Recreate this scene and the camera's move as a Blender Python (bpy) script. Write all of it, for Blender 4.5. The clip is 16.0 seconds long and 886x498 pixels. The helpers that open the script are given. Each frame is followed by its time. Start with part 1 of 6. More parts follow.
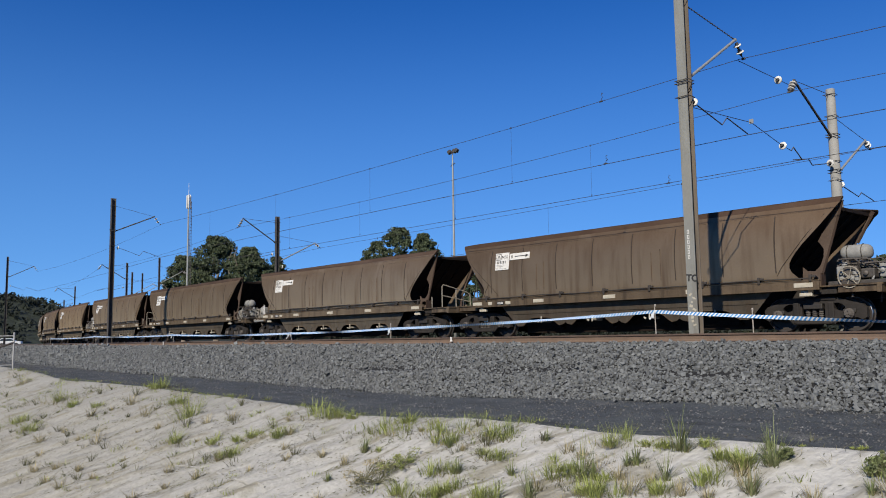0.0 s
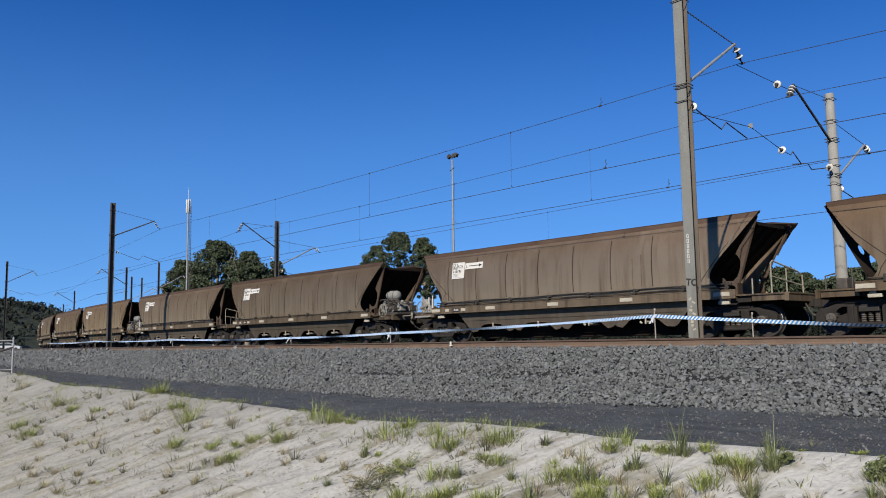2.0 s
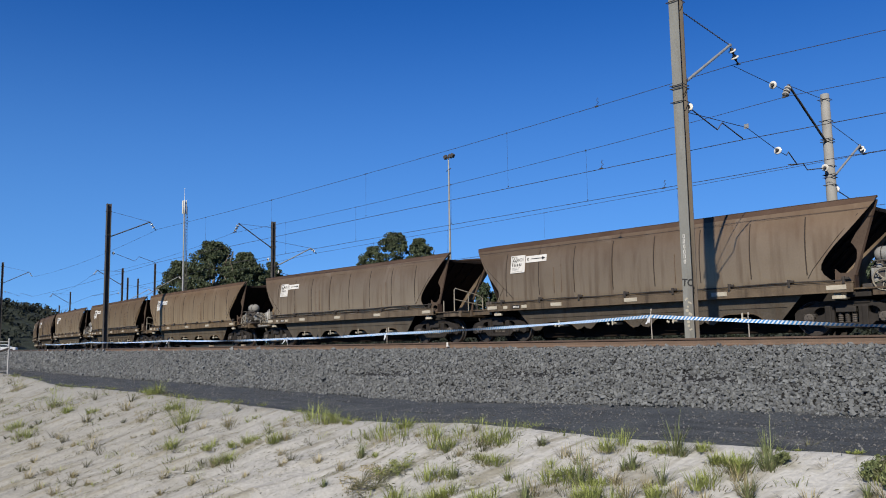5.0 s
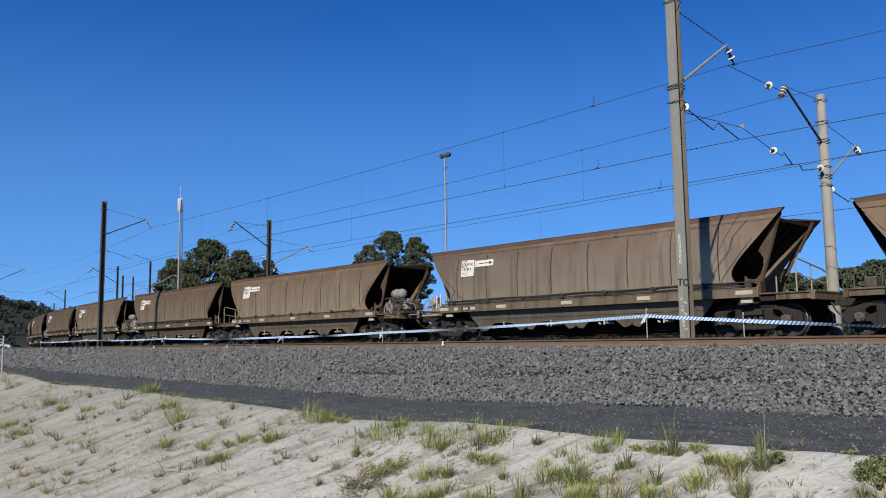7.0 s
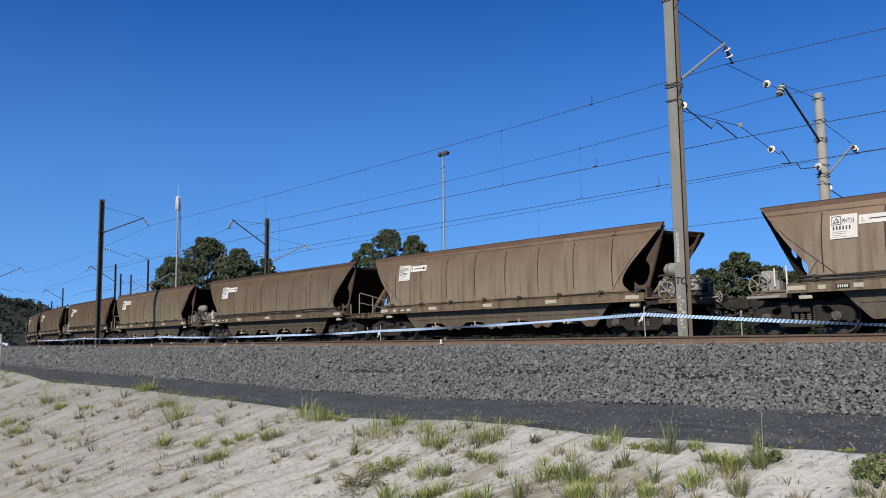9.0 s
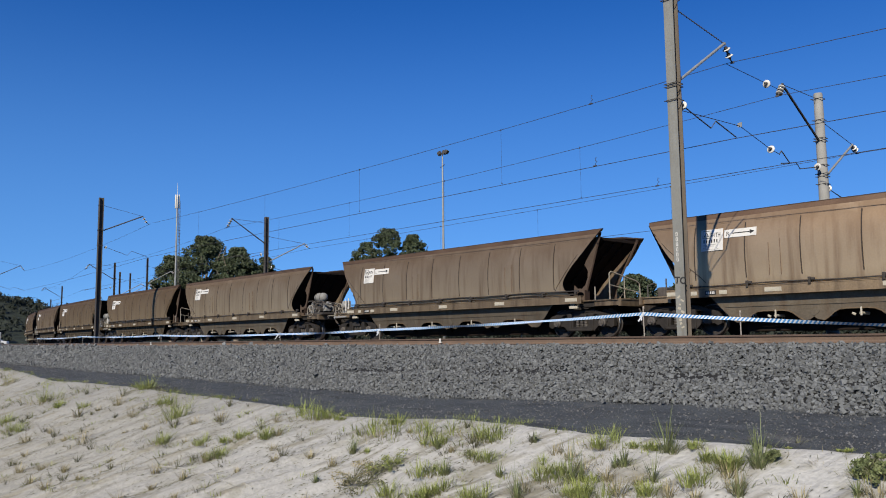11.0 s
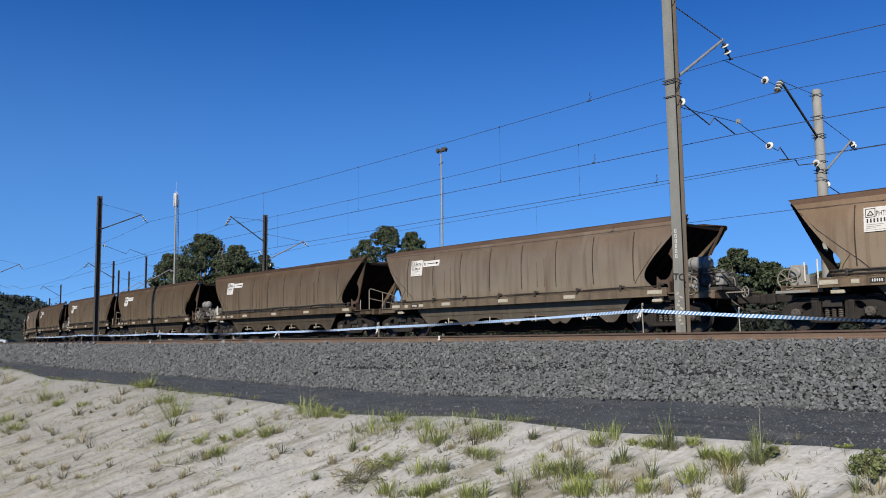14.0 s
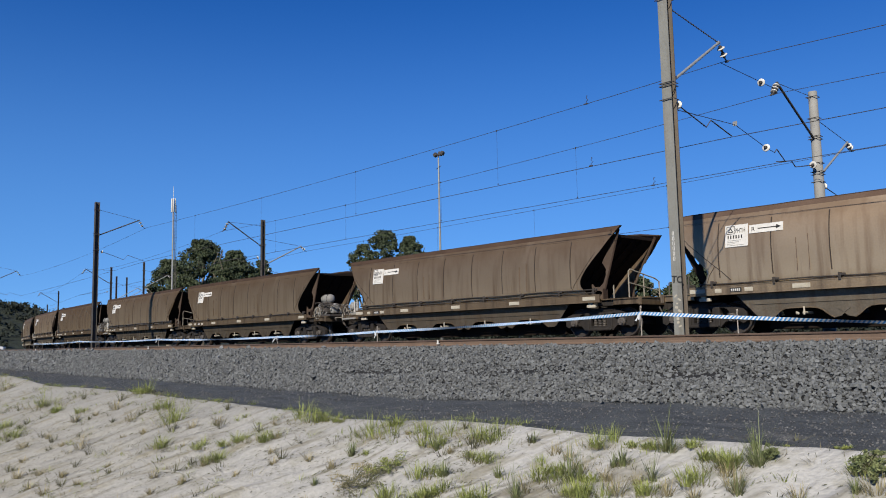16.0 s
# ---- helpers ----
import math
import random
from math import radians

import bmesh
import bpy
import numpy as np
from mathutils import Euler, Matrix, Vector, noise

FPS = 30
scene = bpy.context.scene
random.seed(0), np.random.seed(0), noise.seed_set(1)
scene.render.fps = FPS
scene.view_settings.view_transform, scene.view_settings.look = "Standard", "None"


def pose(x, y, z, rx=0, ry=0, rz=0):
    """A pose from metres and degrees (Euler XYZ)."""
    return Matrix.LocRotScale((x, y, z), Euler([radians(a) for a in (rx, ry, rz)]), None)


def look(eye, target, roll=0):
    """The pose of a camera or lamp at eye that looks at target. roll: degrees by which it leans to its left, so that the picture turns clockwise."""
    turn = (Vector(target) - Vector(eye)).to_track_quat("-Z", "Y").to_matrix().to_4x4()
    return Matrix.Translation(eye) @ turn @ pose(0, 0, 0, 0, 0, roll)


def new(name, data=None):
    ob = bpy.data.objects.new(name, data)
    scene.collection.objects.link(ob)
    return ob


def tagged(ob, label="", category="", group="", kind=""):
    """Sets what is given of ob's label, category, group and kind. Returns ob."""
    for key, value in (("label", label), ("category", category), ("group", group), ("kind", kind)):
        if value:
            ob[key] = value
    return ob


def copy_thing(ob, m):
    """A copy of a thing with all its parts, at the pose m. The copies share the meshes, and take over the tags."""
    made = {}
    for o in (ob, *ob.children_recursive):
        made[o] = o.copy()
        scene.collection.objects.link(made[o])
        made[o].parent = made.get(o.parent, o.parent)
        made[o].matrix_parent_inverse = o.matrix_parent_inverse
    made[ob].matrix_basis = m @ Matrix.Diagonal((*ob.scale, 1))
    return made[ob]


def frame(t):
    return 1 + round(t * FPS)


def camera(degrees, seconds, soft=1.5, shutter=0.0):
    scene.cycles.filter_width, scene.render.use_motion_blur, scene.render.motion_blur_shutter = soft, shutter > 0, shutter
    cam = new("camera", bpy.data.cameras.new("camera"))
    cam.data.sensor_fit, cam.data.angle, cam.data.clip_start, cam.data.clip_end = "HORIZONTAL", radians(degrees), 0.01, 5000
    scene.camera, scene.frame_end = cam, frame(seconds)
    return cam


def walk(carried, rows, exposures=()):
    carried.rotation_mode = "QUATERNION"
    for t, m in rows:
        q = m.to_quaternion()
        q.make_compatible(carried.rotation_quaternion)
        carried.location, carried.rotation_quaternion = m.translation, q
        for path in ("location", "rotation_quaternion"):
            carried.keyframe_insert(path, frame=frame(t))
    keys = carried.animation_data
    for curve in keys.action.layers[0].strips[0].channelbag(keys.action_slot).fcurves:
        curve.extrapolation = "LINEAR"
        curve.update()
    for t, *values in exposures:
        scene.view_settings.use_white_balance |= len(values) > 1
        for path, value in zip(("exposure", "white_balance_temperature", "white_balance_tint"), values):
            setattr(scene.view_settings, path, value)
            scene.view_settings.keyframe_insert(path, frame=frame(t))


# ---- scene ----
EYE = (0.0, 0.0, 1.55)
RAIL = 1.58          # height of all rail heads
SECONDS = 16.0

cam = camera(56.8, SECONDS, soft=1.0)
walk(cam, [
    (0, pose(*EYE, 96.236, 0.826, 47.996)),
    (0.5, pose(*EYE, 96.261, 0.724, 48.026)),
    (1, pose(*EYE, 96.342, 0.612, 48.033)),
    (1.5, pose(*EYE, 96.453, 0.689, 48.032)),
    (2, pose(*EYE, 96.543, 0.847, 47.970)),
    (2.5, pose(*EYE, 96.598, 0.929, 47.896)),
    (3, pose(*EYE, 96.549, 0.943, 47.826)),
    (3.5, pose(*EYE, 96.544, 0.831, 47.797)),
    (4, pose(*EYE, 96.573, 0.874, 47.810)),
    (6.5, pose(*EYE, 96.538, 0.861, 47.504)),
    (7, pose(*EYE, 96.501, 0.758, 47.425)),
    (7.5, pose(*EYE, 96.468, 0.773, 47.370)),
    (8, pose(*EYE, 96.427, 0.781, 47.337)),
    (8.5, pose(*EYE, 96.408, 0.812, 47.318)),
    (9, pose(*EYE, 96.382, 0.747, 47.291)),
    (11.5, pose(*EYE, 96.310, 0.620, 47.226)),
    (12, pose(*EYE, 96.296, 0.683, 47.248)),
    (12.5, pose(*EYE, 96.246, 0.738, 47.258)),
    (13, pose(*EYE, 96.206, 0.757, 47.218)),
    (13.5, pose(*EYE, 96.164, 0.824, 47.184)),
    (14, pose(*EYE, 96.135, 0.797, 47.170)),
    (14.5, pose(*EYE, 96.178, 0.842, 47.135)),
    (15, pose(*EYE, 96.271, 0.944, 47.121)),
    (15.5, pose(*EYE, 96.334, 1.069, 47.087)),
    (16, pose(*EYE, 96.407, 1.174, 47.067)),
], exposures=[(0.0, 0.5), (SECONDS, 0.5)])

# ---------------------------------------------------------------- light
SUN_EL, SUN_DIR = 35.5, Vector((-0.46, 1.0, 0.0)).normalized()   # where the light travels on the ground
world = bpy.data.worlds.new("sky")
scene.world = world
world.use_nodes = True
wn = world.node_tree
wn.nodes.clear()
sky = wn.nodes.new("ShaderNodeTexSky")
sky.sky_type = "NISHITA"
sky.sun_disc = False
sky.sun_elevation = radians(SUN_EL)
sky.sun_rotation = math.atan2(-SUN_DIR.x, -SUN_DIR.y)
sky.altitude = 50
sky.air_density, sky.dust_density, sky.ozone_density = 0.5, 0.0, 4.0
sky_way, sky_lift = wn.nodes.new("ShaderNodeTexCoord"), wn.nodes.new("ShaderNodeMapping")
sky_lift.inputs["Location"].default_value = (0.0, 0.0, 0.04)
wn.links.new(sky_way.outputs["Generated"], sky_lift.inputs["Vector"])
wn.links.new(sky_lift.outputs[0], sky.inputs["Vector"])
bg = wn.nodes.new("ShaderNodeBackground")
bg.inputs["Strength"].default_value = 0.104
wout = wn.nodes.new("ShaderNodeOutputWorld")
grade = wn.nodes.new("ShaderNodeHueSaturation")      # the deep blue of clear, dry air
grade.inputs["Hue"].default_value, grade.inputs["Saturation"].default_value, grade.inputs["Value"].default_value = 0.510, 1.265, 1.22
wn.links.new(sky.outputs[0], grade.inputs["Color"])
low = wn.nodes.new("ShaderNodeSeparateXYZ")
wn.links.new(sky_way.outputs["Generated"], low.inputs[0])
depth = wn.nodes.new("ShaderNodeMapRange")             # thin haze in the long way through the air towards the horizon
depth.interpolation_type = "SMOOTHSTEP"
depth.inputs["From Min"].default_value, depth.inputs["From Max"].default_value = 0.0, 0.45
depth.inputs["To Min"].default_value, depth.inputs["To Max"].default_value = 0.62, 0.0
wn.links.new(low.outputs[2], depth.inputs["Value"])
haze = wn.nodes.new("ShaderNodeMix")
haze.data_type = "RGBA"
haze.inputs[7].default_value = (0.98, 2.40, 4.35, 1.0)
wn.links.new(depth.outputs[0], haze.inputs[0])
wn.links.new(grade.outputs[0], haze.inputs[6])
wn.links.new(haze.outputs[2], bg.inputs[0])
wn.links.new(bg.outputs[0], wout.inputs[0])
sun = new("sun", bpy.data.lights.new("sun", "SUN"))
sun.data.energy, sun.data.angle, sun.data.color = 5.0, radians(0.53), (1.0, 0.925, 0.80)
c_el = math.cos(radians(SUN_EL))
sun_way = Vector((SUN_DIR.x * c_el, SUN_DIR.y * c_el, -math.sin(radians(SUN_EL))))
sun.matrix_world = look(Vector((0, 0, 60)), Vector((0, 0, 60)) + sun_way)


# ---------------------------------------------------------------- materials
def material(name, base, second=None, rough=0.8, metal=0.0, scale=3.0, fine=40.0, mix=0.6, bump=0.15, bump_dist=0.01,
             spec=0.3, grain=0.25, island=0.0, per_object=0.0, streak=None, third=None, third_scale=0.8, third_at=0.58, dusty=0.0, dust=None, along=None, tone=False, edge=None, runnel=None):
    """Two colours blended by broad noise, fine grain over it, bump, and optional rain streaks or a third stain colour."""
    m = bpy.data.materials.new(name)
    m.use_nodes = True
    nt = m.node_tree
    b = nt.nodes["Principled BSDF"]
    b.inputs["Roughness"].default_value = rough
    b.inputs["Metallic"].default_value = metal
    b.inputs["Specular IOR Level"].default_value = spec
    b.inputs["Diffuse Roughness"].default_value = dusty
    if edge:
        b.inputs["Specular Tint"].default_value = (*edge, 1.0)
    co = nt.nodes.new("ShaderNodeTexCoord")
    second = second or tuple(c * 0.7 for c in base)

    def noise_at(s, detail=4.0, src=None):
        n = nt.nodes.new("ShaderNodeTexNoise")
        n.inputs["Scale"].default_value = s
        n.inputs["Detail"].default_value = detail
        nt.links.new(src or co.outputs["Object"], n.inputs["Vector"])
        return n.outputs["Fac"]

    def ramp(fac, lo, hi):
        r = nt.nodes.new("ShaderNodeMapRange")
        r.inputs["From Min"].default_value, r.inputs["From Max"].default_value = lo, hi
        nt.links.new(fac, r.inputs["Value"])
        return r.outputs["Result"]

    def blend(fac, a, c, kind="MIX"):
        x = nt.nodes.new("ShaderNodeMix")
        x.data_type, x.blend_type = "RGBA", kind
        for sock, val in ((x.inputs[0], fac), (x.inputs[6], a), (x.inputs[7], c)):
            if isinstance(val, (int, float)):
                sock.default_value = val
            elif isinstance(val, tuple):
                sock.default_value = (*val, 1.0)
            else:
                nt.links.new(val, sock)
        return x.outputs[2]

    broad = ramp(noise_at(scale), 0.5 - mix * 0.35, 0.5 + mix * 0.35)
    col = blend(broad, base, second)
    if third:
        col = blend(ramp(noise_at(third_scale, 6.0), third_at, third_at + 0.14), col, third)
    if dust:      # a paler colour towards the bottom: colour, full height, clear height
        sep = nt.nodes.new("ShaderNodeSeparateXYZ")
        nt.links.new(co.outputs["Object"], sep.inputs[0])
        edge = nt.nodes.new("ShaderNodeMath")
        edge.operation = "MULTIPLY_ADD"
        nt.links.new(noise_at(1.1, 4.0), edge.inputs[0])
        edge.inputs[1].default_value = 0.9
        nt.links.new(sep.outputs[2], edge.inputs[2])
        col = blend(ramp(edge.outputs[0], dust[2] + 0.45, dust[1] + 0.45), col, dust[0])
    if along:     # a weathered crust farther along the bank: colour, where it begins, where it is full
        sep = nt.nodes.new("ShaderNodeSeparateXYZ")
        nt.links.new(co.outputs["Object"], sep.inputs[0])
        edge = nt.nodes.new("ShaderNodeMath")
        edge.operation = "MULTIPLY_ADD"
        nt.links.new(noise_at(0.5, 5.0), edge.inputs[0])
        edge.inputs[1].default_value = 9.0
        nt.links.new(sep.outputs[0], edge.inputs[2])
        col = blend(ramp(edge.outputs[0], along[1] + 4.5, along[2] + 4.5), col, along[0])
    if streak:
        mp = nt.nodes.new("ShaderNodeMapping")
        mp.inputs["Scale"].default_value = (5.0, 5.0, 0.35)
        nt.links.new(co.outputs["Object"], mp.inputs["Vector"])
        col = blend(ramp(noise_at(1.0, 5.0, mp.outputs[0]), 0.48, 0.75), col, streak)
    runs = None
    if runnel:    # streaks drawn out in one direction: colour, turn in degrees, scale across, scale along, threshold
        m1, m2 = nt.nodes.new("ShaderNodeMapping"), nt.nodes.new("ShaderNodeMapping")
        m1.inputs["Rotation"].default_value = (0.0, 0.0, radians(runnel[1]))
        m2.inputs["Scale"].default_value = (runnel[2], runnel[3], runnel[3])
        nt.links.new(co.outputs["Object"], m1.inputs["Vector"])
        nt.links.new(m1.outputs[0], m2.inputs["Vector"])
        runs = noise_at(1.0, 7.0, m2.outputs[0])
        col = blend(ramp(runs, runnel[4], runnel[4] + 0.16), col, runnel[0])
    g = ramp(noise_at(fine, 3.0), 0.25, 0.75)
    hsv = nt.nodes.new("ShaderNodeHueSaturation")
    mr = nt.nodes.new("ShaderNodeMapRange")
    mr.inputs["To Min"].default_value, mr.inputs["To Max"].default_value = 1 - grain, 1 + grain
    nt.links.new(g, mr.inputs["Value"])
    nt.links.new(mr.outputs[0], hsv.inputs["Value"])
    nt.links.new(col, hsv.inputs["Color"])
    col = hsv.outputs[0]
    if island or per_object:
        h2 = nt.nodes.new("ShaderNodeHueSaturation")
        mr2 = nt.nodes.new("ShaderNodeMapRange")
        amount = island or per_object
        mr2.inputs["To Min"].default_value, mr2.inputs["To Max"].default_value = 1 - amount, 1 + amount
        if island:
            src = nt.nodes.new("ShaderNodeNewGeometry").outputs["Random Per Island"]
        else:
            src = nt.nodes.new("ShaderNodeObjectInfo").outputs["Random"]
        nt.links.new(src, mr2.inputs["Value"])
        nt.links.new(mr2.outputs[0], h2.inputs["Value"])
        nt.links.new(col, h2.inputs["Color"])
        col = h2.outputs[0]
    if tone:      # each wagon has its own film of dust
        col = blend(1.0, col, nt.nodes.new("ShaderNodeObjectInfo").outputs["Color"], "MULTIPLY")
    nt.links.new(col, b.inputs["Base Color"])
    if bump:
        bp = nt.nodes.new("ShaderNodeBump")
        bp.inputs["Strength"].default_value, bp.inputs["Distance"].default_value = bump, bump_dist
        height = noise_at(fine * 0.8, 6.0)
        if runs:
            both = nt.nodes.new("ShaderNodeMath")
            both.operation = "MULTIPLY_ADD"
            nt.links.new(runs, both.inputs[0])
            both.inputs[1].default_value = 1.6
            nt.links.new(height, both.inputs[2])
            height = both.outputs[0]
        nt.links.new(height, bp.inputs["Height"])
        nt.links.new(bp.outputs[0], b.inputs["Normal"])
    return m


M = {}
M["wagon"] = material("weathered_brown_paint", (0.215, 0.158, 0.105), (0.168, 0.116, 0.074), 0.50, metal=0.78, scale=0.7, fine=22, grain=0.05, bump=0.05,
                      streak=(0.168, 0.115, 0.074), third=(0.268, 0.206, 0.143), third_scale=0.55, third_at=0.57, dust=((0.315, 0.247, 0.168), 1.5, 3.1), dusty=0.2, spec=0.08,
                      tone=True, edge=(0.14, 0.10, 0.085))
M["wagon_band"] = material("rust_brown_upper_paint", (0.112, 0.076, 0.055), (0.082, 0.054, 0.039), 0.6, metal=0.7, scale=1.1, fine=26, grain=0.12, bump=0.10, tone=True, edge=(0.14, 0.10, 0.085))
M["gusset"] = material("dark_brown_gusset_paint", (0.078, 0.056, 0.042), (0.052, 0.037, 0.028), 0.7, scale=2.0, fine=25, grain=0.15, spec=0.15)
M["wagon_top"] = material("rusty_brown_top_band", (0.042, 0.028, 0.021), (0.031, 0.021, 0.016), 0.8, spec=0.1, scale=1.5, fine=30, grain=0.15)
M["sill"] = material("dusty_brown_frame_paint", (0.1914, 0.1462, 0.0974), (0.1392, 0.1044, 0.0713), 0.60, metal=0.75, spec=0.1, scale=2, fine=25, grain=0.15, streak=(0.0696, 0.0522, 0.0391), tone=True, edge=(0.14, 0.11, 0.09))
M["hopper"] = material("grimy_hopper_steel", (0.152, 0.128, 0.098), (0.105, 0.088, 0.067), 0.60, metal=0.75, spec=0.1, scale=1.6, fine=20, grain=0.15, streak=(0.1093, 0.0827, 0.0595), tone=True, edge=(0.14, 0.11, 0.09))
M["bogie"] = material("oily_bogie_steel", (0.025, 0.021, 0.018), (0.015, 0.013, 0.011), 0.7, spec=0.2, scale=4, fine=30, grain=0.25)
M["wheel"] = material("rusty_wheel_steel", (0.033, 0.027, 0.023), (0.024, 0.020, 0.017), 0.6, scale=5, fine=40, grain=0.2)
M["tread"] = material("polished_wheel_tread", (0.3654, 0.3567, 0.348), (0.261, 0.2523, 0.2436), 0.35, metal=1.0, scale=8, fine=60, grain=0.1, bump=0.03)
M["gear"] = material("greasy_brake_gear", (0.052, 0.045, 0.039), (0.032, 0.028, 0.024), 0.6, scale=5, fine=30, grain=0.25, island=0.7)
M["tank"] = material("pale_grey_tank_paint", (0.215, 0.212, 0.200), (0.150, 0.147, 0.137), 0.6, scale=4, fine=30, grain=0.15)
M["pipe"] = material("dark_air_pipe", (0.0435, 0.0348, 0.0287), (0.0261, 0.0226, 0.0191), 0.6, scale=5, fine=40)
M["white"] = material("chalky_white_paint", (0.5046, 0.4959, 0.4698), (0.435, 0.4219, 0.3915), 0.6, scale=6, fine=60, grain=0.08, bump=0.05)
M["cream"] = material("worn_cream_reflector", (0.3654, 0.335, 0.2697), (0.2697, 0.2436, 0.1914), 0.6, scale=8, fine=60, grain=0.1, bump=0.05)
M["black"] = material("black_lettering", (0.0174, 0.0174, 0.0174), (0.0261, 0.0244, 0.0218), 0.6, scale=8, fine=60, bump=0.0)
M["wheelpaint"] = material("pale_handwheel_paint", (0.235, 0.212, 0.170), (0.150, 0.132, 0.104), 0.6, scale=8, fine=50)
M["post"] = material("galvanised_post_steel", (0.1783, 0.1792, 0.1636), (0.1436, 0.1444, 0.1305), 0.6, scale=1.2, fine=25, grain=0.1, streak=(0.1131, 0.1044, 0.087), bump=0.06)
M["rustpost"] = material("rust_stained_post_steel", (0.1188, 0.1005, 0.0815), (0.0914, 0.0766, 0.0606), 0.7, scale=1.2, fine=25, grain=0.12, streak=(0.0639, 0.0497, 0.0397))
# steel of the dark posts; on every web it is painted-in recess shade
M["darkpost"] = material("dark_weathered_post_and_web_shade", (0.0566, 0.0505, 0.0435), (0.0391, 0.0348, 0.0313), 0.7, scale=1.2, fine=25, grain=0.15, streak=(0.0696, 0.0609, 0.0522))
M["concrete"] = material("pale_concrete", (0.2262, 0.2218, 0.2044), (0.174, 0.1705, 0.1566), 0.85, scale=2.0, fine=35, grain=0.12, streak=(0.2175, 0.2088, 0.1914))
M["galv"] = material("galvanised_arm_steel", (0.261, 0.261, 0.2523), (0.2088, 0.2088, 0.2001), 0.5, metal=0.3, scale=4, fine=40, grain=0.1)
M["armdark"] = material("dark_arm_steel", (0.0609, 0.0566, 0.0522), (0.0435, 0.0391, 0.0365), 0.6, scale=4, fine=40)
M["wire"] = material("tarnished_copper_wire", (0.0391, 0.0348, 0.0313), (0.0261, 0.0235, 0.0218), 0.6, scale=6, fine=40, bump=0.0)
M["porcelain"] = material("glazed_white_porcelain", (0.522, 0.509, 0.4698), (0.4524, 0.435, 0.3915), 0.2, scale=6, fine=40, grain=0.05, bump=0.0, spec=0.5)
M["rail"] = material("rusty_rail_side", (0.1254, 0.0853, 0.0603), (0.0906, 0.0609, 0.0429), 0.8, scale=2.5, fine=40, grain=0.18, bump=0.15)
M["railtop"] = material("dull_brown_rail_head", (0.1392, 0.0957, 0.0696), (0.0957, 0.0653, 0.0478), 0.5, metal=0.4, scale=3, fine=40, grain=0.15)
M["sleeper"] = material("grey_concrete_sleeper", (0.3132, 0.3045, 0.2784), (0.2436, 0.2349, 0.2175), 0.9, scale=3, fine=30)
# bed coloured nearly black: it stands for the shade between the stones
M["ballast"] = material("gap_shade_ballast_bed", (0.014, 0.014, 0.014), (0.009, 0.009, 0.009), 0.9, scale=4, fine=18, grain=0.35, bump=0.8, bump_dist=0.05)
M["stone"] = material("crushed_grey_stone", (0.116, 0.121, 0.121), (0.078, 0.082, 0.084), 0.85, scale=7, fine=45, grain=0.2, bump=0.25, island=0.34)
M["cess"] = material("dark_coal_fine_gravel", (0.050, 0.056, 0.060), (0.033, 0.037, 0.041), 0.9, scale=1.6, fine=30, grain=0.6, bump=0.9, bump_dist=0.03,
                     third=(0.078, 0.079, 0.078), third_scale=1.3, third_at=0.6, runnel=((0.024, 0.027, 0.030), 90.0, 3.2, 0.5, 0.52))
M["chip"] = material("scattered_gravel_chips", (0.1131, 0.1131, 0.1131), (0.0522, 0.0522, 0.0522), 0.9, scale=8, fine=40, island=0.5)
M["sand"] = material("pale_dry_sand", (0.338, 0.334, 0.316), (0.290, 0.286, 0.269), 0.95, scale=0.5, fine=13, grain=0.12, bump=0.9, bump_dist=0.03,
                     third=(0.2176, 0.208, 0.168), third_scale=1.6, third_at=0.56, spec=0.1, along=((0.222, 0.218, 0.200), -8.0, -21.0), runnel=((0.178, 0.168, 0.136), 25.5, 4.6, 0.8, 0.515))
M["meadow"] = material("dry_green_verge", (0.0653, 0.074, 0.0305), (0.0957, 0.087, 0.0478), 0.95, scale=0.4, fine=9, grain=0.3, bump=0.6, bump_dist=0.1)
M["grass"] = material("fresh_green_grass", (0.208, 0.232, 0.062), (0.135, 0.162, 0.048), 0.7, scale=4, fine=30, island=0.35, bump=0.0)
M["drygrass"] = material("dry_straw_grass", (0.261, 0.2218, 0.1218), (0.1653, 0.1479, 0.0827), 0.8, scale=4, fine=30, island=0.35, bump=0.0)
M["reed"] = material("dark_green_reed", (0.090, 0.115, 0.046), (0.130, 0.142, 0.060), 0.65, scale=4, fine=30, island=0.35, bump=0.0)
M["twig"] = material("dark_dry_twig", (0.0961, 0.0909, 0.0518), (0.0666, 0.0703, 0.037), 0.85, scale=4, fine=30, island=0.3, bump=0.0)
M["leaf"] = material("eucalypt_leaves", (0.0517, 0.0673, 0.0331), (0.0376, 0.0496, 0.0248), 0.7, scale=0.5, fine=6, grain=0.2, island=0.35, bump=0.0)
M["leaf_dark"] = material("dark_pine_leaves", (0.0444, 0.0592, 0.0296), (0.0332, 0.0444, 0.0222), 0.75, scale=0.4, fine=5, grain=0.2, island=0.35, bump=0.0)
M["bark"] = material("pale_gum_bark", (0.2262, 0.1914, 0.1479), (0.1305, 0.1044, 0.0783), 0.85, scale=2, fine=12, grain=0.2)
# coal dust, plus the shade under the wagon ends put into the colour
M["coal_shade"] = material("coal_and_shade_black_steel", (0.017, 0.012, 0.009), (0.011, 0.008, 0.006), 0.85, spec=0.1, scale=2, fine=25, grain=0.2)
M["seam"] = material("dark_weld_seam", (0.024, 0.017, 0.012), (0.036, 0.025, 0.018), 0.7, scale=3, fine=25, grain=0.2)
